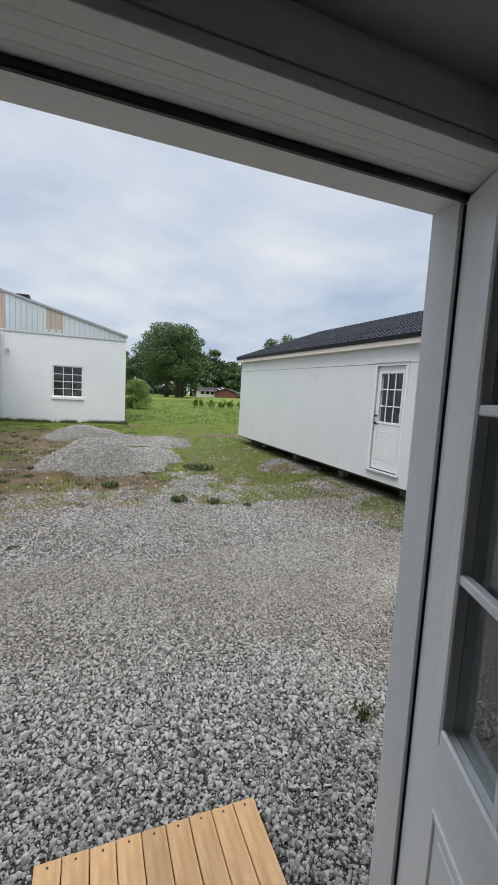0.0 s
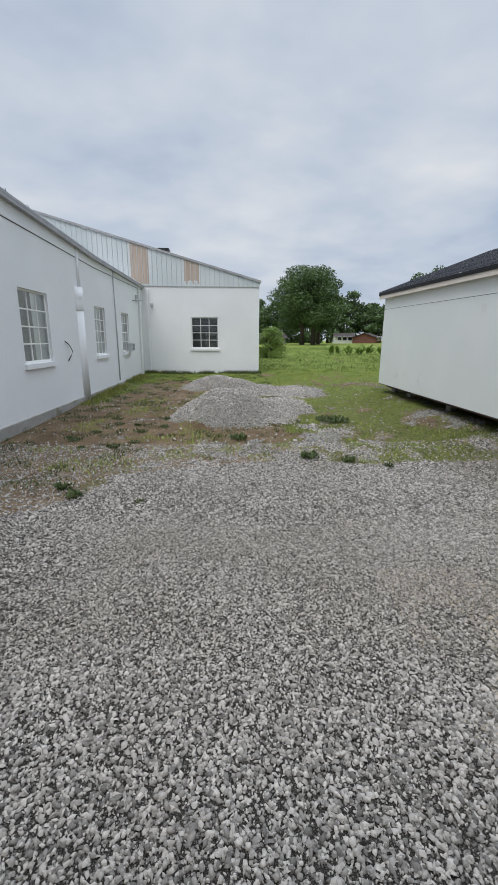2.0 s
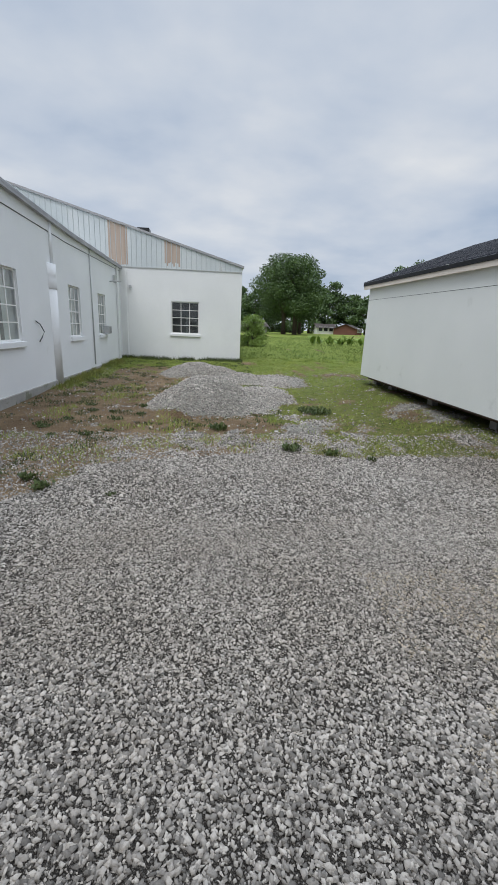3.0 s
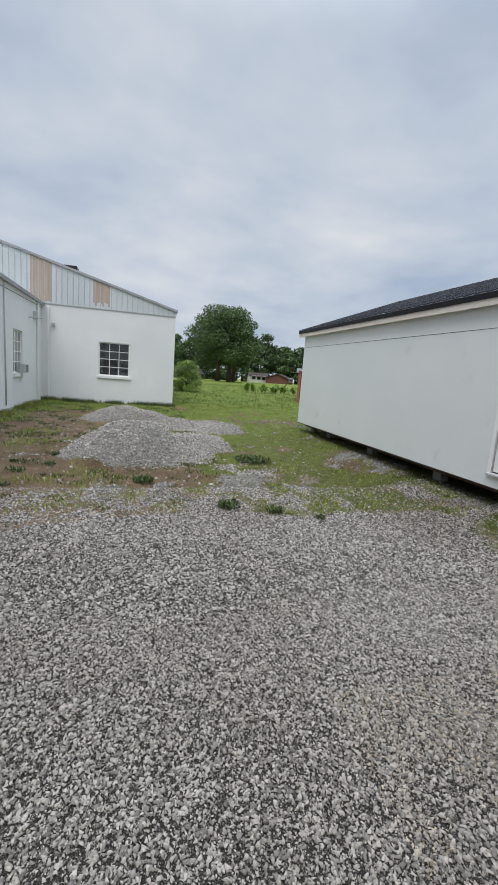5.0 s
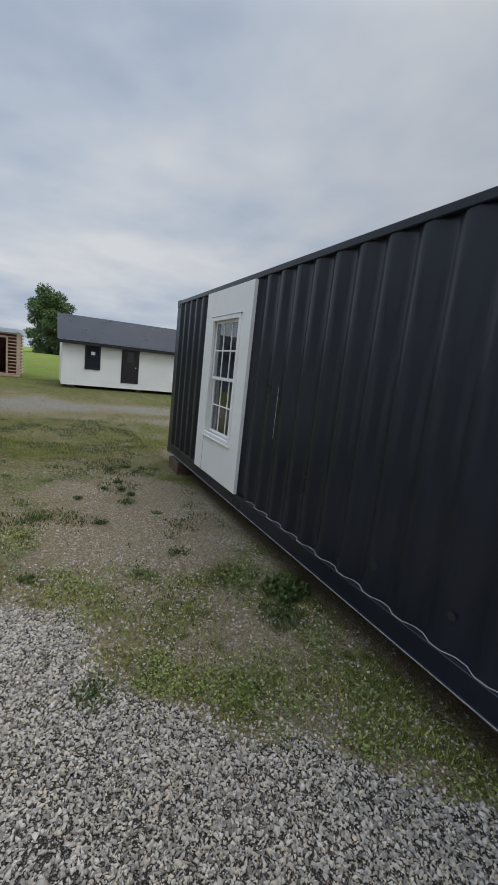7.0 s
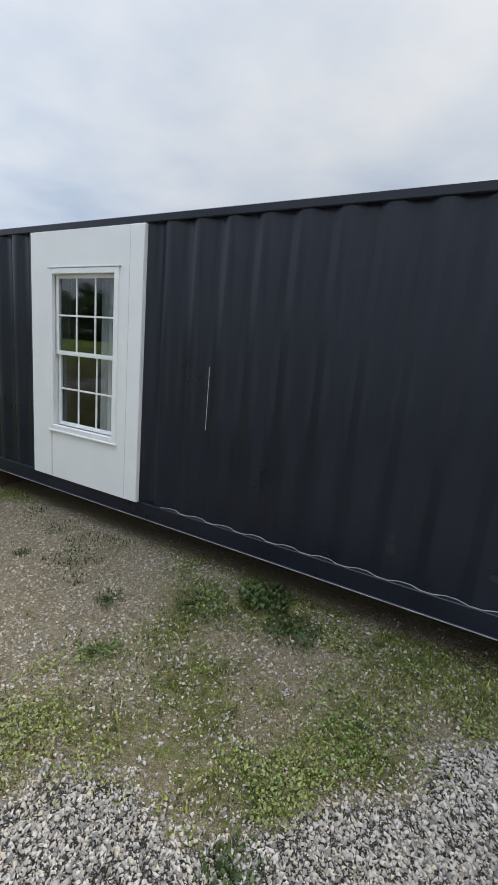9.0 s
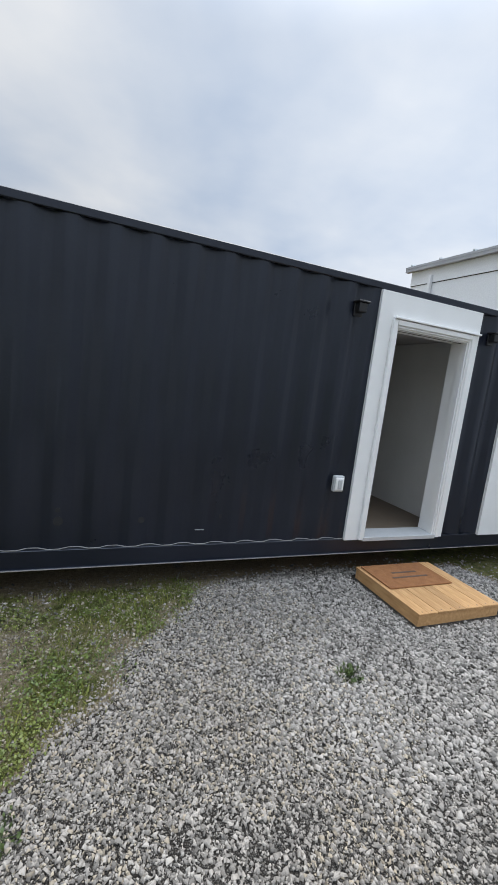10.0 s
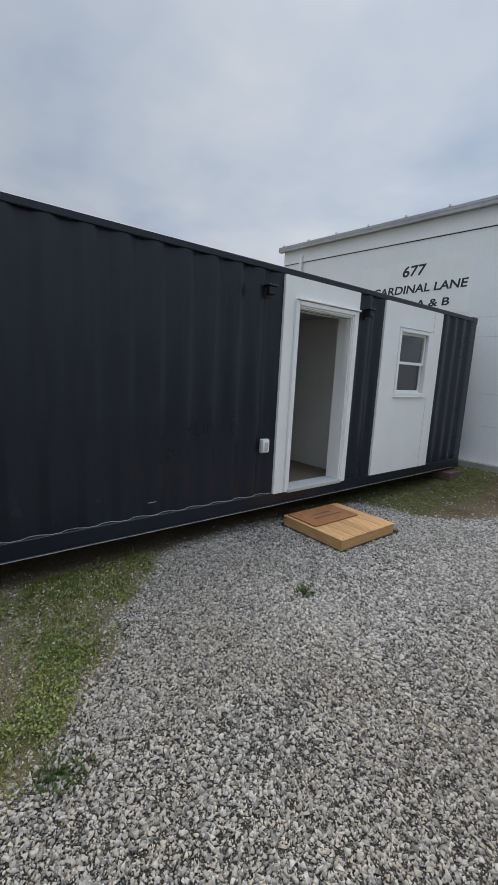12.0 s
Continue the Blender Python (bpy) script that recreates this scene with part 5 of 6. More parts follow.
    part("gable_sheet", prism([(gx0, zt + 0.01), (gx1, zt + 0.01), (gx1, rz(gx1) - 0.06), (gx0, rz(gx0) - 0.06)], YG - 0.012, YG + 0.05), GALV, b)
    # ribs in the darker copy, so each one's shade line is in its colour
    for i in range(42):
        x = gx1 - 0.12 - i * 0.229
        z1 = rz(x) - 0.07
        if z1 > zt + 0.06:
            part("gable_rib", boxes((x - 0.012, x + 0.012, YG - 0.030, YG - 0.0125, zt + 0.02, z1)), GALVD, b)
    for x0, x1 in ((-4.78, -3.92), (-2.25, -1.53)):
        rs, n, foot = random.Random(int(x0 * -100)), 9, []
        for i in range(n):
            zl = zt + 0.06 + (0.03 if x0 < -3 else 0.24) * rs.random()
            foot += [(x0 + (x1 - x0) * (i + 0.02) / n, zl), (x0 + (x1 - x0) * (i + 0.98) / n, zl)]
        part("rusted_sheet", prism(foot + [(foot[-1][0], rz(x1) - 0.08), (foot[0][0], rz(x0) - 0.08)], YG - 0.016, YG - 0.0122), RUST, b, "metal sheet stained pale rust brown")
    part("rake_trim", prism([(gx0, rz(gx0) - 0.07), (gx1 + 0.08, rz(gx1 + 0.08) - 0.07), (gx1 + 0.08, rz(gx1 + 0.08) + 0.03), (gx0, rz(gx0) + 0.03)], YG - 0.07, YG + 0.02), EAVE, b)
    part("roof", prism([(gx0, rz(gx0) - 0.03), (gx1 + 0.08, rz(gx1 + 0.08) - 0.03), (gx1 + 0.08, rz(gx1 + 0.08)), (gx0, rz(gx0))], YG + 0.021, YG + 16), GALV, b)
    part("roof_vent", boxes((-3.62, -3.06, YG + 0.9, YG + 1.5, rz(-3.1) - 0.1, rz(-3.3) + 0.30), bevel=0.02), BLACKM, b, "dark square roof vent")
    # horizontal block joints left open here and there near the lettering
    rs = random.Random(3)
    for (y0, y1, z) in ((-0.1, 1.6, 1.53), (0.05, 0.9, 0.95), (-0.3, 0.6, 2.55), (0.1, 1.9, 3.32), (-0.9, 0.2, 2.9), (0.4, 0.75, 0.62)):
        part("block_joint", boxes((XW - 0.005, XW + 0.002, y0, y1, z, z + 0.007)), JOINT, b)
    part("block_joint", boxes((XW - 0.005, XW + 0.002, 0.13, 0.136, 3.3, 4.4)), JOINT, b)
    return b


workshop = build_workshop()


def lettering(text, y0, y1, z, height):
    cu = bpy.data.curves.new("lettering", "FONT")
    cu.body, cu.extrude, cu.offset = text, 0.001, 0.022
    ob = bpy.data.objects.new("lettering_curve", cu)
    scene.collection.objects.link(ob)
    bpy.context.view_layer.update()
    me = bpy.data.meshes.new_from_object(ob.evaluated_get(bpy.context.evaluated_depsgraph_get()))
    bpy.data.objects.remove(ob)
    co = np.array([v.co[:] for v in me.vertices])
    lo, hi = co.min(0), co.max(0)
    shear = 0.12
    for v in me.vertices:
        u, w = (v.co.x - lo[0]) / (hi[0] - lo[0]), (v.co.y - lo[1]) / (hi[1] - lo[1])
        v.co = Vector((XW + 0.006 + (v.co.z - lo[2]), y0 + (y1 - y0) * u + shear * height * (w - 0.5), z + height * w))
    me.materials.clear()
    me.materials.append(LETTER)
    o = new("lettering", me)
    o.parent = workshop
    o["label"] = "black italic painted lettering"
    return o


lettering("677", -1.90, -1.40, 3.80, 0.215)
lettering("S CARDINAL LANE", -2.78, -0.54, 3.47, 0.165)
lettering("SUITES A & B", -2.46, -0.84, 3.17, 0.15)
part("sign_panel", boxes((XW - 0.002, XW + 0.005, -2.95, -0.46, 3.02, 4.10), bevel=0.001), TRIM, workshop, "flat white sign panel")

ac = thing("window_air_conditioner", (XW + 0.02, 18.15, 1.47), 0, "small white window air conditioner sitting in the sash", "air conditioner")
part("case", boxes((0.0, 0.22, -0.19, 0.19, 0, 0.30), bevel=0.015), GREYP, ac)
part("grille", boxes((0.22, 0.226, -0.16, 0.16, 0.03, 0.27)), BLACKM, ac)
for i in range(6):
    part("louvre", boxes((0.226, 0.232, -0.16, 0.16, 0.045 + i * 0.037, 0.055 + i * 0.037)), GREYP, ac)


# ---- buildings beyond the yard ----
def lap_siding(bm, x0, x1, y, z0, z1, step=0.2, out=-1):
    z = z0
    while z < z1 - 1e-6:
        t = min(z + step, z1)
        v = [bm.verts.new(p) for p in ((x0, y + out * 0.022, z), (x1, y + out * 0.022, z), (x1, y, t), (x0, y, t), (x0, y, z), (x1, y, z))]
        bm.faces.new((v[0], v[1], v[2], v[3])); bm.faces.new((v[5], v[4], v[3], v[2])); bm.faces.new((v[4], v[5], v[1], v[0]))
        z = t


def small_window(parent, place, turn, w, h, label=""):
    win = new("window"); win.parent = parent; win.location = place; win.rotation_euler = (0, 0, radians(turn))
    part("window_frame", frame_of(-w / 2 - 0.05, w / 2 + 0.05, -0.045, 0.0, -0.05, h + 0.05, 0.07, 0.003), BLACKM, win)
    part("pane", boxes((-w / 2 + 0.02, w / 2 - 0.02, -0.02, -0.015, 0.02, h - 0.02)), DARKGLASS, win)
    part("glazing_bar", boxes((-w / 2 + 0.02, w / 2 - 0.02, -0.035, -0.0205, h / 2 - 0.015, h / 2 + 0.015)), BLACKM, win)
    part("sticker", boxes((-0.08, 0.10, -0.0225, -0.0205, h * 0.56, h * 0.70)), TRIM, win, "white paper sticker")
    return win


DARKGLASS = mat("dark_window_glass", (0.02, 0.024, 0.03), (0.03, 0.034, 0.04), 2, 0.08, bump=0)


def white_cabin():
    # front at local y = 0 facing -y; x runs along the front
    X0, L, D, H = 22.7, 10.5, 4.0, 2.15
    c = thing("white_cabin", (X0, 1.35, 0.25), -90, "white lap-sided cabin with a charcoal metal gable roof", "cabin")
    bm = bmesh.new()
    lap_siding(bm, 0, L, 0, 0, H, 0.09)
    part("front_siding", bm, WHITE, c)
    part("wall", boxes((0, L, 0.001, 0.1, 0, H), (0, 0.1, 0.1, D, 0, H), (L - 0.1, L, 0.1, D, 0, H), (0.1, L - 0.1, D - 0.1, D, 0, H)), WHITE, c)
    for x in (0, L - 0.08):
        q = bmesh.new()
        v = [q.verts.new(p) for p in ((x, 0, H), (x, D, H), (x, D / 2, H + 1.15), (x + 0.08, 0, H), (x + 0.08, D, H), (x + 0.08, D / 2, H + 1.15))]
        for f in ((0, 1, 2), (5, 4, 3), (0, 3, 4, 1), (1, 4, 5, 2), (2, 5, 3, 0)):
            q.faces.new([v[i] for i in f])
        part("gable", q, WHITE, c)
    for s in (0, 1):
        q = bmesh.new()
        y0 = -0.25 if s == 0 else D + 0.25
        v = [q.verts.new(p) for p in ((-0.2, y0, H - 0.1), (L + 0.2, y0, H - 0.1), (L + 0.2, D / 2, H + 1.2), (-0.2, D / 2, H + 1.2))]
        q.faces.new(v if s == 0 else v[::-1])
        bmesh.ops.solidify(q, geom=q.faces[:], thickness=0.06)
        part("roof", q, ROOFM, c)
    part("fascia", boxes((-0.2, L + 0.2, -0.28, -0.255, H - 0.26, H - 0.11)), BLACKM, c, "black fascia board")
    # cross gable near the far end
    q = bmesh.new()
    v = [q.verts.new(p) for p in ((7.4, -0.3, H + 0.05), (8.9, -0.3, H + 1.15), (10.4, -0.3, H + 0.05), (7.6, 1.6, H + 0.9), (8.9, 2.0, H + 1.15), (10.2, 1.6, H + 0.9))]
    q.faces.new((v[0], v[1], v[4], v[3])); q.faces.new((v[1], v[2], v[5], v[4]))
    bmesh.ops.solidify(q, geom=q.faces[:], thickness=0.05)
    part("cross_gable_roof", q, ROOFM, c)
    part("valley_flashing", tube([(7.35, -0.28, H + 0.08), (7.95, 0.8, H + 0.75)], 0.04, 6), GALV, c)
    for x in (1.35, 6.5):
        small_window(c, (x, -0.005, 0.84), 0, 0.60, 1.12)
    d = new("door"); d.parent = c; d.location = (3.10, -0.004, 0.30)
    part("leaf", boxes((-0.36, 0.36, -0.03, 0.0, 0, 1.6), bevel=0.004), BLACKM, d, "black painted door")
    part("door_frame", frame_of(-0.42, 0.42, -0.04, 0.0, -0.02, 1.66, 0.06, 0.003), BLACKM, d)
    part("knob", tube([(0.27, -0.03, 0.75), (0.27, -0.08, 0.75)], 0.03, 8), GREYP, d)
    part("pane", boxes((-0.16, 0.16, -0.036, -0.030, 1.0, 1.5)), DARKGLASS, d)
    for x in (0.3, 3.5, 7, 10):
        part("pier", boxes((x, x + 0.3, 0.3, D - 0.3, -0.45, 0.0)), CONC, c)


white_cabin()


def log_cabin(place, turn, label, wood=None):
    wood = wood or LOG
    c = thing("log_cabin", place, turn, label, "cabin")
    L, D, H, r = 3.45, 3.0, 2.25, 0.085
    part("wall", holed(0.08, L - 0.08, 0.03, 0.10, 0.10, H, [(0.85, 1.65, 1.02, 1.72), (2.05, 2.85, 0.16, 1.98)]), LOGDARK, c)
    part("wall", boxes((0.05, 0.12, 0.1, D, 0.1, H), (L - 0.12, L - 0.05, 0.1, D, 0.1, H), (0.1, L - 0.1, D - 0.08, D, 0.1, H)), LOGDARK, c)
    n = 13
    for i in range(n):
        z = 0.16 + i * (H - 0.2) / (n - 1)
        spans = [(0, L)]
        if 1.0 < z < 1.74:
            spans = [(0, 0.80), (1.70, L)]
        if z < 2.0:
            spans = [q for a, b in spans for q in (((a, 2.0), (2.9, b)) if b == L and a < 2 else ((a, b),))]
        for a, b in spans:
            part("log", tube([(a, 0.0, z), (b, 0.0, z)], r * 0.40, 8), wood, c)
        part("log", tube([(L, 0.0, z), (L, D, z)], r * 0.62, 8), wood, c)
    for x in (0.05, L - 0.05):
        part("corner_post", boxes((x - 0.09, x + 0.09, -0.09, 0.08, 0.0, H + 0.05), bevel=0.02), wood, c)
    part("window_frame", frame_of(0.78, 1.72, -0.10, 0.02, 0.95, 1.79, 0.08, 0.01), wood, c)
    part("window_pane", boxes((0.86, 1.64, 0.04, 0.045, 1.03, 1.71)), DARKGLASS, c)
    part("door_frame", frame_of(1.97, 2.93, -0.10, 0.02, 0.10, 2.06, 0.09, 0.01), wood, c)
    part("sill_log", boxes((-0.05, L + 0.05, -0.10, 0.10, 0.0, 0.12), bevel=0.02), wood, c)
    part("floor_deck", boxes((0.1, L - 0.1, 0.1, D - 0.1, 0.05, 0.12)), OAKB, c)
    q = bmesh.new()
    v = [q.verts.new(p) for p in ((-0.2, -0.3, H + 0.20), (L + 0.2, -0.3, H + 0.20), (L + 0.2, D + 0.3, H - 0.02), (-0.2, D + 0.3, H - 0.02))]
    q.faces.new(v); bmesh.ops.solidify(q, geom=q.faces[:], thickness=0.09)
    part("roof", q, GALV, c, "pale metal roof")
    for x in (0.3, 1.6, 2.9):
        part("pier", boxes((x, x + 0.4, 0.0, D, -0.30, 0.0)), CONC, c)


log_cabin((26.4, 6.70, 0.14), -90, "small cabin of peeled logs with an open doorway")
log_cabin((10.95, 30.0, 0.42), -20, "small red-brown log cabin far beyond the shed", REDLOG)


def grey_cabin():
    c = thing("grey_cabin", (27.5, 14.5, 0.05), -90, "slate grey lap-sided cabin with a dark metal gable roof", "cabin")
    L, D, H, R = 6.6, 4.6, 2.7, 1.25
    bm = bmesh.new(); lap_siding(bm, 0, L, 0, 0, H, 0.14)
    part("front_siding", bm, GREYSIDE, c)
    bm = bmesh.new(); lap_siding(bm, 0, D, 0, 0, H, 0.14)
    for v in bm.verts:
        v.co = Vector((L - v.co.y, v.co.x, v.co.z))
    part("end_siding", bm, GREYSIDE, c)
    part("wall", boxes((0, L - 0.001, 0.001, D, 0, H)), GREYSIDE, c)
    part("gable", bm_gable(L - 0.06, 0.06, D, H, R), GREYSIDE, c)
    for s in (0, 1):
        q = bmesh.new(); y0 = -0.3 if s == 0 else D + 0.3
        v = [q.verts.new(p) for p in ((-0.2, y0, H - 0.12), (L + 0.25, y0, H - 0.12), (L + 0.25, D / 2, H + R + 0.06), (-0.2, D / 2, H + R + 0.06))]
        q.faces.new(v if s == 0 else v[::-1]); bmesh.ops.solidify(q, geom=q.faces[:], thickness=0.06)
        part("roof", q, ROOFM, c)
    w = small_window(c, (L + 0.03, D * 0.5, 1.0), 90, 0.55, 1.2)


def bm_gable(x, t, D, H, R):
    q = bmesh.new()
    v = [q.verts.new(p) for p in ((x, 0, H), (x, D, H), (x, D / 2, H + R), (x + t, 0, H), (x + t, D, H), (x + t, D / 2, H + R))]
    for f in ((0, 1, 2), (5, 4, 3), (0, 3, 4, 1), (1, 4, 5, 2), (2, 5, 3, 0)):
        q.faces.new([v[i] for i in f])
    bmesh.ops.recalc_face_normals(q, faces=q.faces[:])
    return q


grey_cabin()


def far_house(x, y, L, D, H, R, m, label, turn=0.0):
    c = thing("house", (x, y, gz(x, y)), turn, label, "house")
    part("wall", boxes((0, L, 0, D, -0.3, H)), m, c)
    part("gable", bm_gable(0.0, 0.1, D, H, R), m, c)
    part("gable", bm_gable(L - 0.1, 0.1, D, H, R), m, c)
    for s in (0, 1):
        q = bmesh.new(); y0 = -0.5 if s == 0 else D + 0.5
        v = [q.verts.new(p) for p in ((-0.4, y0, H - 0.15), (L + 0.4, y0, H - 0.15), (L + 0.4, D / 2, H + R + 0.1), (-0.4, D / 2, H + R + 0.1))]
        q.faces.new(v if s == 0 else v[::-1]); bmesh.ops.solidify(q, geom=q.faces[:], thickness=0.12)
        part("roof", q, FARROOF, c)
    for i in range(3):
        wx = L * (0.2 + 0.3 * i)
        w = new("window"); w.parent = c; w.location = (wx, -0.02, H * 0.4)
        part("window_frame", frame_of(-0.5, 0.5, -0.05, 0.0, 0, 1.0, 0.08, 0.0), TRIM, w)
        part("pane", boxes((-0.43, 0.43, -0.03, -0.02, 0.07, 0.93)), DARKGLASS, w)
    return c


FARROOF = mat("brown_shingle_roof", (0.10, 0.085, 0.08), (0.15, 0.13, 0.12), 1, 0.9)
far_house(30.6, 89.0, 6.0, 5.0, 1.2, 0.9, REDB, "low red brick house with a brown shingle roof", 60)
far_house(5.2, 86.0, 6.0, 4.0, 1.3, 0.7, CONC, "low grey farm shed under trees", 10)
far_house(23.5, 95.0, 4.0, 3.0, 1.5, 0.7, WHITE, "small white outbuilding among trees", 0)


# ---- trees and plants ----
def leaf_cloud(lobes, n, size, seed):
    """Leaf clumps in the outer part of several rounded lobes, with gaps."""
    rs = np.random.RandomState(seed)
    vol = np.array([l[3] * l[4] * l[5] for l in lobes]) ** 0.7
    pick = rs.choice(len(lobes), n, p=vol / vol.sum())
    Lb = np.array(lobes)[pick]
    d = rs.normal(size=(n, 3)); d /= np.linalg.norm(d, axis=1)[:, None]
    r = rs.rand(n) ** 0.38 * (0.86 + 0.22 * rs.rand(n))
    P = Lb[:, :3] + d * r[:, None] * Lb[:, 3:6]
    keep = fbm(P[:, 0] * 1.3 + P[:, 2], P[:, 1] * 1.3 - P[:, 2] * 1.7, max(0.6, size * 4), 2) > 0.36
    P = P[keep]; n = len(P)
    u = rs.normal(size=(n, 3)); u /= np.linalg.norm(u, axis=1)[:, None]
    w = np.cross(u, rs.normal(size=(n, 3))); w /= np.linalg.norm(w, axis=1)[:, None]
    s = size * rs.uniform(0.5, 1.3, n)[:, None]
    V = np.stack([P - u * s, P + w * s * 0.55, P + u * s, P - w * s * 0.55], 1)
    return V.reshape(-1, 3), np.arange(4 * n).reshape(-1, 4)


def tree(x, y, h, width, seed, label, n=4200, size=0.32, trunks=1, low=0.22, material=None, lobes=11):
    rs = random.Random(seed)
    t = thing("tree", (x, y, gz(x, y) - 0.1), 0, label, "tree")
    tips = []
    for k in range(trunks):
        bx = (k - (trunks - 1) / 2) * width * 0.16
        p = [(bx, 0, 0), (bx * 1.05, 0.1, h * 0.2), (bx * 1.3 + rs.uniform(-.2, .2), 0, h * 0.45), (bx * 1.5, rs.uniform(-.3, .3), h * 0.8)]
        r0 = h * 0.028
        part("trunk", tube(p, [r0 * 1.25, r0, r0 * 0.7, r0 * 0.2], 9), BARK, t)
        for i in range(5):
            a, z = rs.uniform(0, 6.28), h * rs.uniform(0.25, 0.6)
            e = (bx + math.cos(a) * width * 0.36, math.sin(a) * width * 0.36, z + h * 0.2)
            part("limb", tube([(bx * 1.1, 0, z), ((bx + e[0]) / 2, e[1] / 2, z + h * 0.13), e], [r0 * 0.5, r0 * 0.3, r0 * 0.1], 6), BARK, t)
    lob = []
    for i in range(lobes):
        f = (i + 0.5) / lobes
        zc = h * (low + 0.12 + (0.80 - low) * f)
        spread = width * 0.34 * math.sin(math.pi * (0.18 + 0.74 * f)) ** 0.8
        a = i * 2.4 + rs.uniform(-.4, .4)
        rr = width * rs.uniform(0.15, 0.24)
        lob.append((math.cos(a) * spread, math.sin(a) * spread, zc, rr * 1.15, rr * 1.15, h * rs.uniform(0.09, 0.14)))
    lob.append((0, 0, h * 0.60, width * 0.28, width * 0.28, h * 0.27))
    V, F = leaf_cloud(lob, n, size, seed)
    me = fastmesh("crown", V, F)
    me.materials.append(material or LEAF)
    c = new("crown", me); c.parent = t
    return t


tree(13.3, 74.0, 13.3, 12.0, 3, "tall broad dark green tree with two trunks in the field", 46000, 0.165, 2, 0.13, None, 18)
tree(16.0, 78.0, 10.5, 7.0, 4, "dark green leafy tree at the edge of the field", 13000, 0.19)
tree(90.0, 1.6, 12.4, 8.8, 5, "dark green tree far behind the cabins", 34000, 0.17, 1, -0.16, None, 20)
tree(86.0, -2.0, 7.5, 6.0, 6, "dark green tree far behind the cabins", 9000, 0.18, 1, -0.08)
tree(95.0, 14.0, 6.3, 6.0, 7, "dark green tree far behind the cabins", 6500, 0.19, 1, 0.1)
tree(88.0, 20.5, 4.8, 5.0, 8, "dark green tree far behind the cabins", 5000, 0.19, 1, 0.1)
tree(44.0, 95.0, 16.0, 12.0, 9, "tall green tree behind the shed", 12000, 0.26)
_rs = random.Random(2)
for i in range(27):
    ang = radians(-4 + i * 2.4)
    dist = 112 + _rs.uniform(-8, 14)
    tree(dist * math.sin(ang), dist * math.cos(ang), _rs.uniform(9.0, 13.5), _rs.uniform(9, 13), 40 + i, "tree in the dark woods along the field", 6000, 0.34, 1, -0.13)
tree(3.35, 35.0, 2.6, 2.4, 70, "light green willow bush at the building's corner", 16000, 0.05, 3, -0.12, LEAFL, 16)


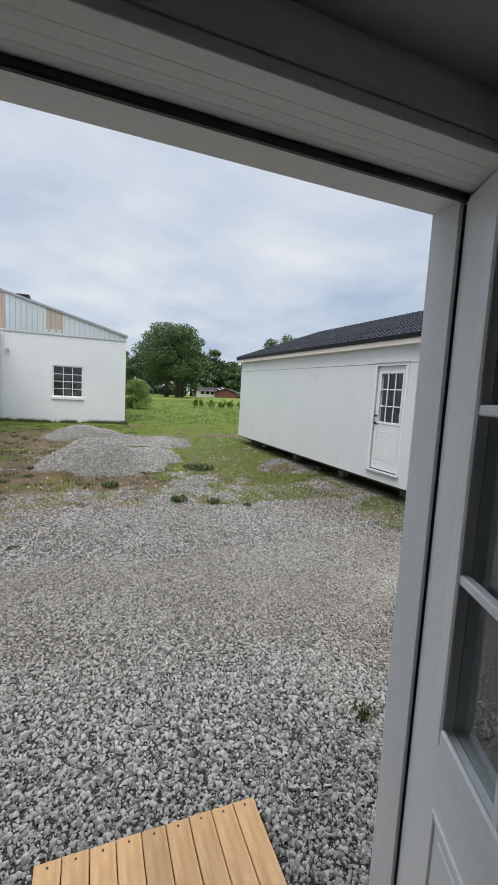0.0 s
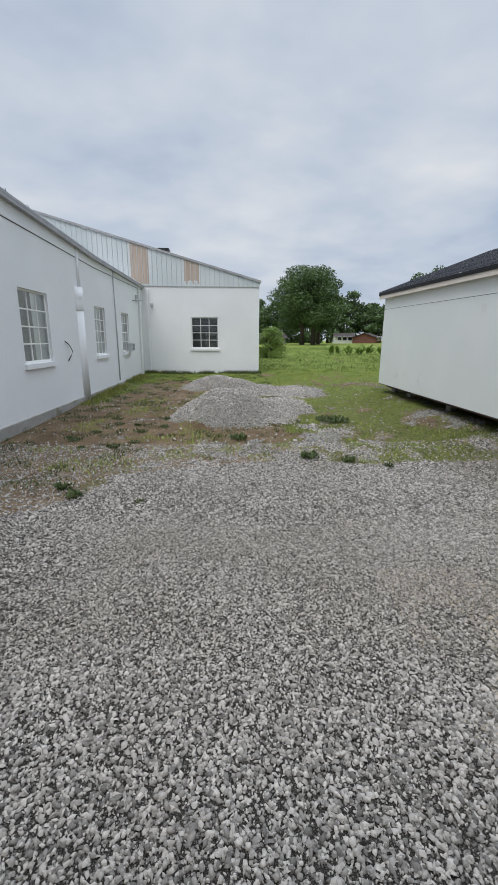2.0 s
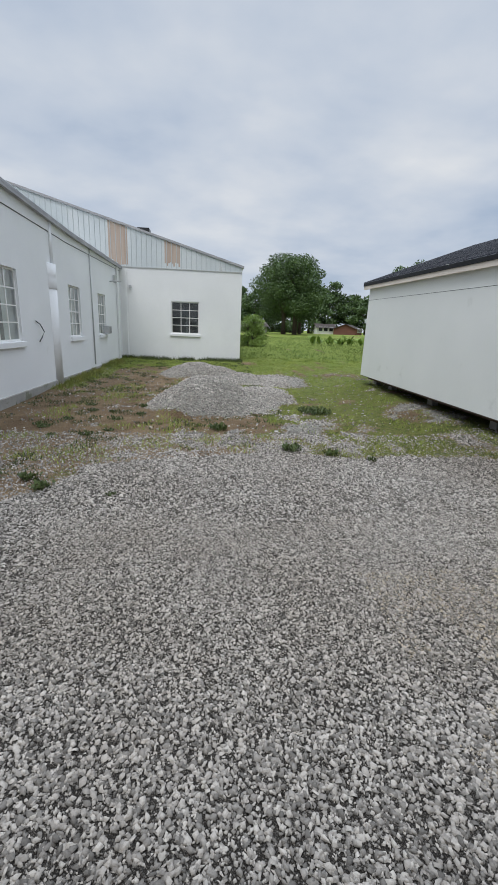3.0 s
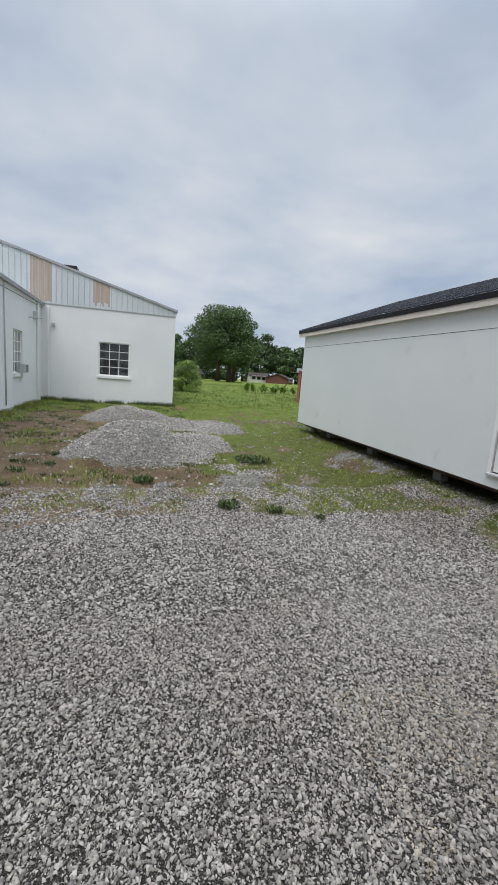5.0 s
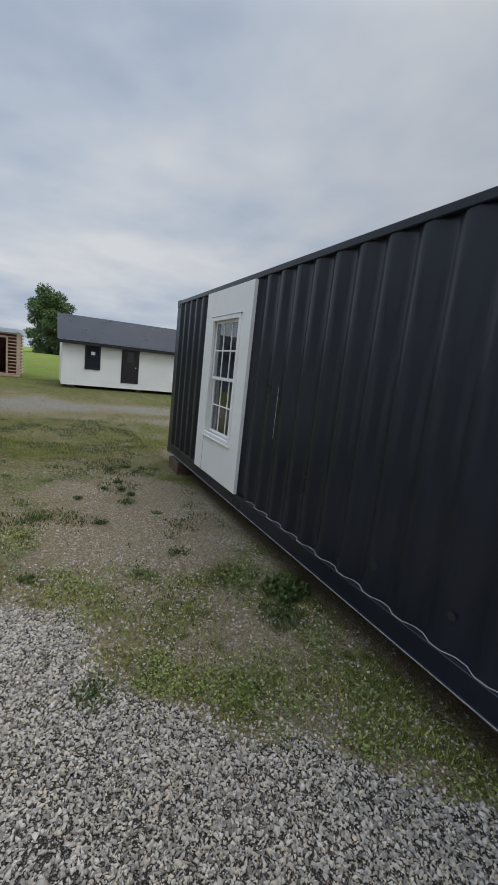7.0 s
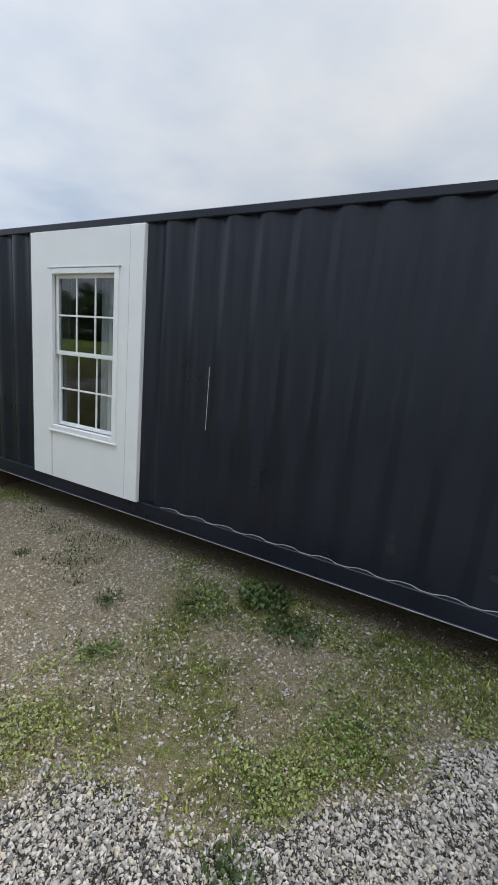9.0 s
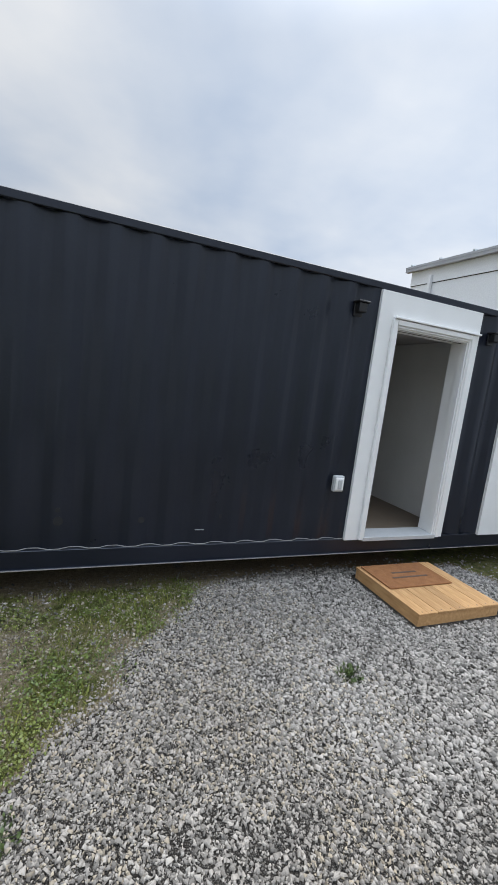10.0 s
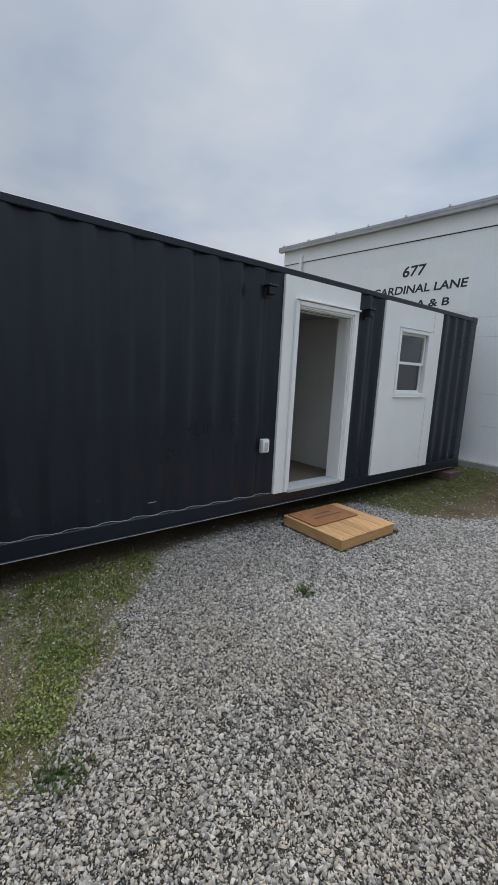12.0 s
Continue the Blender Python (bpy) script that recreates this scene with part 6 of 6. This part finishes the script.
def plant(x, y, r, h, n, seed, label, material=WEEDM, name="weed"):
    rs = np.random.RandomState(seed)
    a, q = rs.uniform(0, 6.283, n), rs.rand(n) ** 0.6 * r
    bx, by = q * np.cos(a), q * np.sin(a)
    d = rs.uniform(0, 6.283, n)
    ln = h * rs.uniform(0.5, 1.1, n)
    out = rs.uniform(0.15, 0.75, n)
    root = np.stack([bx, by, rs.rand(n) * h * 0.35], -1)
    tip = root + np.stack([np.cos(d) * ln * out, np.sin(d) * ln * out, ln * (1.0 - 0.7 * out)], -1)
    mid = (tip + root) / 2 + np.array([0, 0, 0.12]) * ln[:, None]
    side = np.stack([-np.sin(d), np.cos(d), np.zeros(n)], -1) * (0.20 * ln)[:, None]
    thick = np.stack([-np.sin(a), np.cos(a), np.zeros(n)], -1) * 0.0015
    crown = np.array([(0, 0, h * 0.15), (0, 0, h * 0.15 + 0.003)])
    V = np.concatenate([crown, np.stack([root, mid + side, tip, mid - side, root + thick], 1).reshape(-1, 3)])
    i = 2 + 5 * np.arange(n)
    leaf = np.stack([i, i + 1, i + 2, i + 3], -1)
    stem = np.stack([np.zeros(n, int), i, i + 4, np.ones(n, int)], -1)
    me = fastmesh(name, V, np.concatenate([leaf, stem]))
    me.materials.append(material)
    ob = new(name, me)
    ob.location = (x, y, gz(x, y))
    return tagged(ob, label, "weed", "weeds in the yard")


plant(1.42, 1.22, 0.085, 0.045, 110, 1, "small dark green weed growing through the gravel", name="weed")
plant(4.02, 0.08, 0.20, 0.075, 420, 2, "leafy green weed at the foot of the container", name="weed")
plant(4.35, 0.42, 0.22, 0.035, 300, 3, "low green weed on bare earth", name="weed")
plant(3.70, 0.30, 0.20, 0.045, 300, 4, "low green weed on bare earth", name="weed")
plant(3.35, 1.66, 0.13, 0.04, 160, 5, "low clover patch at the edge of the gravel", name="weed")
plant(-1.95, 5.0, 0.14, 0.10, 70, 6, "dry weed at the edge of the gravel", name="weed")
plant(-2.2, 5.3, 0.12, 0.10, 60, 7, "dry weed at the edge of the gravel", name="weed")
plant(-1.1, 4.75, 0.06, 0.06, 30, 8, "dry weed at the edge of the gravel", name="weed")
plant(0.15, 7.9, 0.16, 0.12, 90, 9, "green weed beside the gravel heap", name="weed")
plant(1.3, 6.6, 0.16, 0.12, 90, 10, "green weed at the edge of the gravel", name="weed")
plant(1.9, 6.4, 0.12, 0.10, 60, 11, "green weed at the edge of the gravel", name="weed")
plant(2.45, 6.1, 0.06, 0.08, 30, 12, "green weed at the edge of the gravel", name="weed")
plant(2.4, 9.6, 0.4, 0.10, 500, 13, "thick green weed tuft beside the gravel heap", name="weed")
for i in range(9):
    plant(9.6 + i * 0.75 + 0.3 * math.sin(i * 3.1), 40 + math.sin(i * 1.7), 0.24, 0.95, 15, 30 + i, "tall green weeds along the field's edge", LEAFL, "weed")
_tr = random.Random(17)
for i in range(26):
    x, y = _tr.uniform(4.5, 8.3), _tr.uniform(0.25, 2.6)
    plant(x, y, _tr.uniform(0.05, 0.13), _tr.uniform(0.025, 0.045), 110, 60 + i, "small dark weed tuft on bare earth", name="weed")
for i in range(14):
    x, y = _tr.uniform(-3.6, -0.8), _tr.uniform(6.2, 12.5)
    plant(x, y, _tr.uniform(0.06, 0.16), _tr.uniform(0.04, 0.08), 80, 90 + i, "dark weed tuft on brown earth", name="weed")
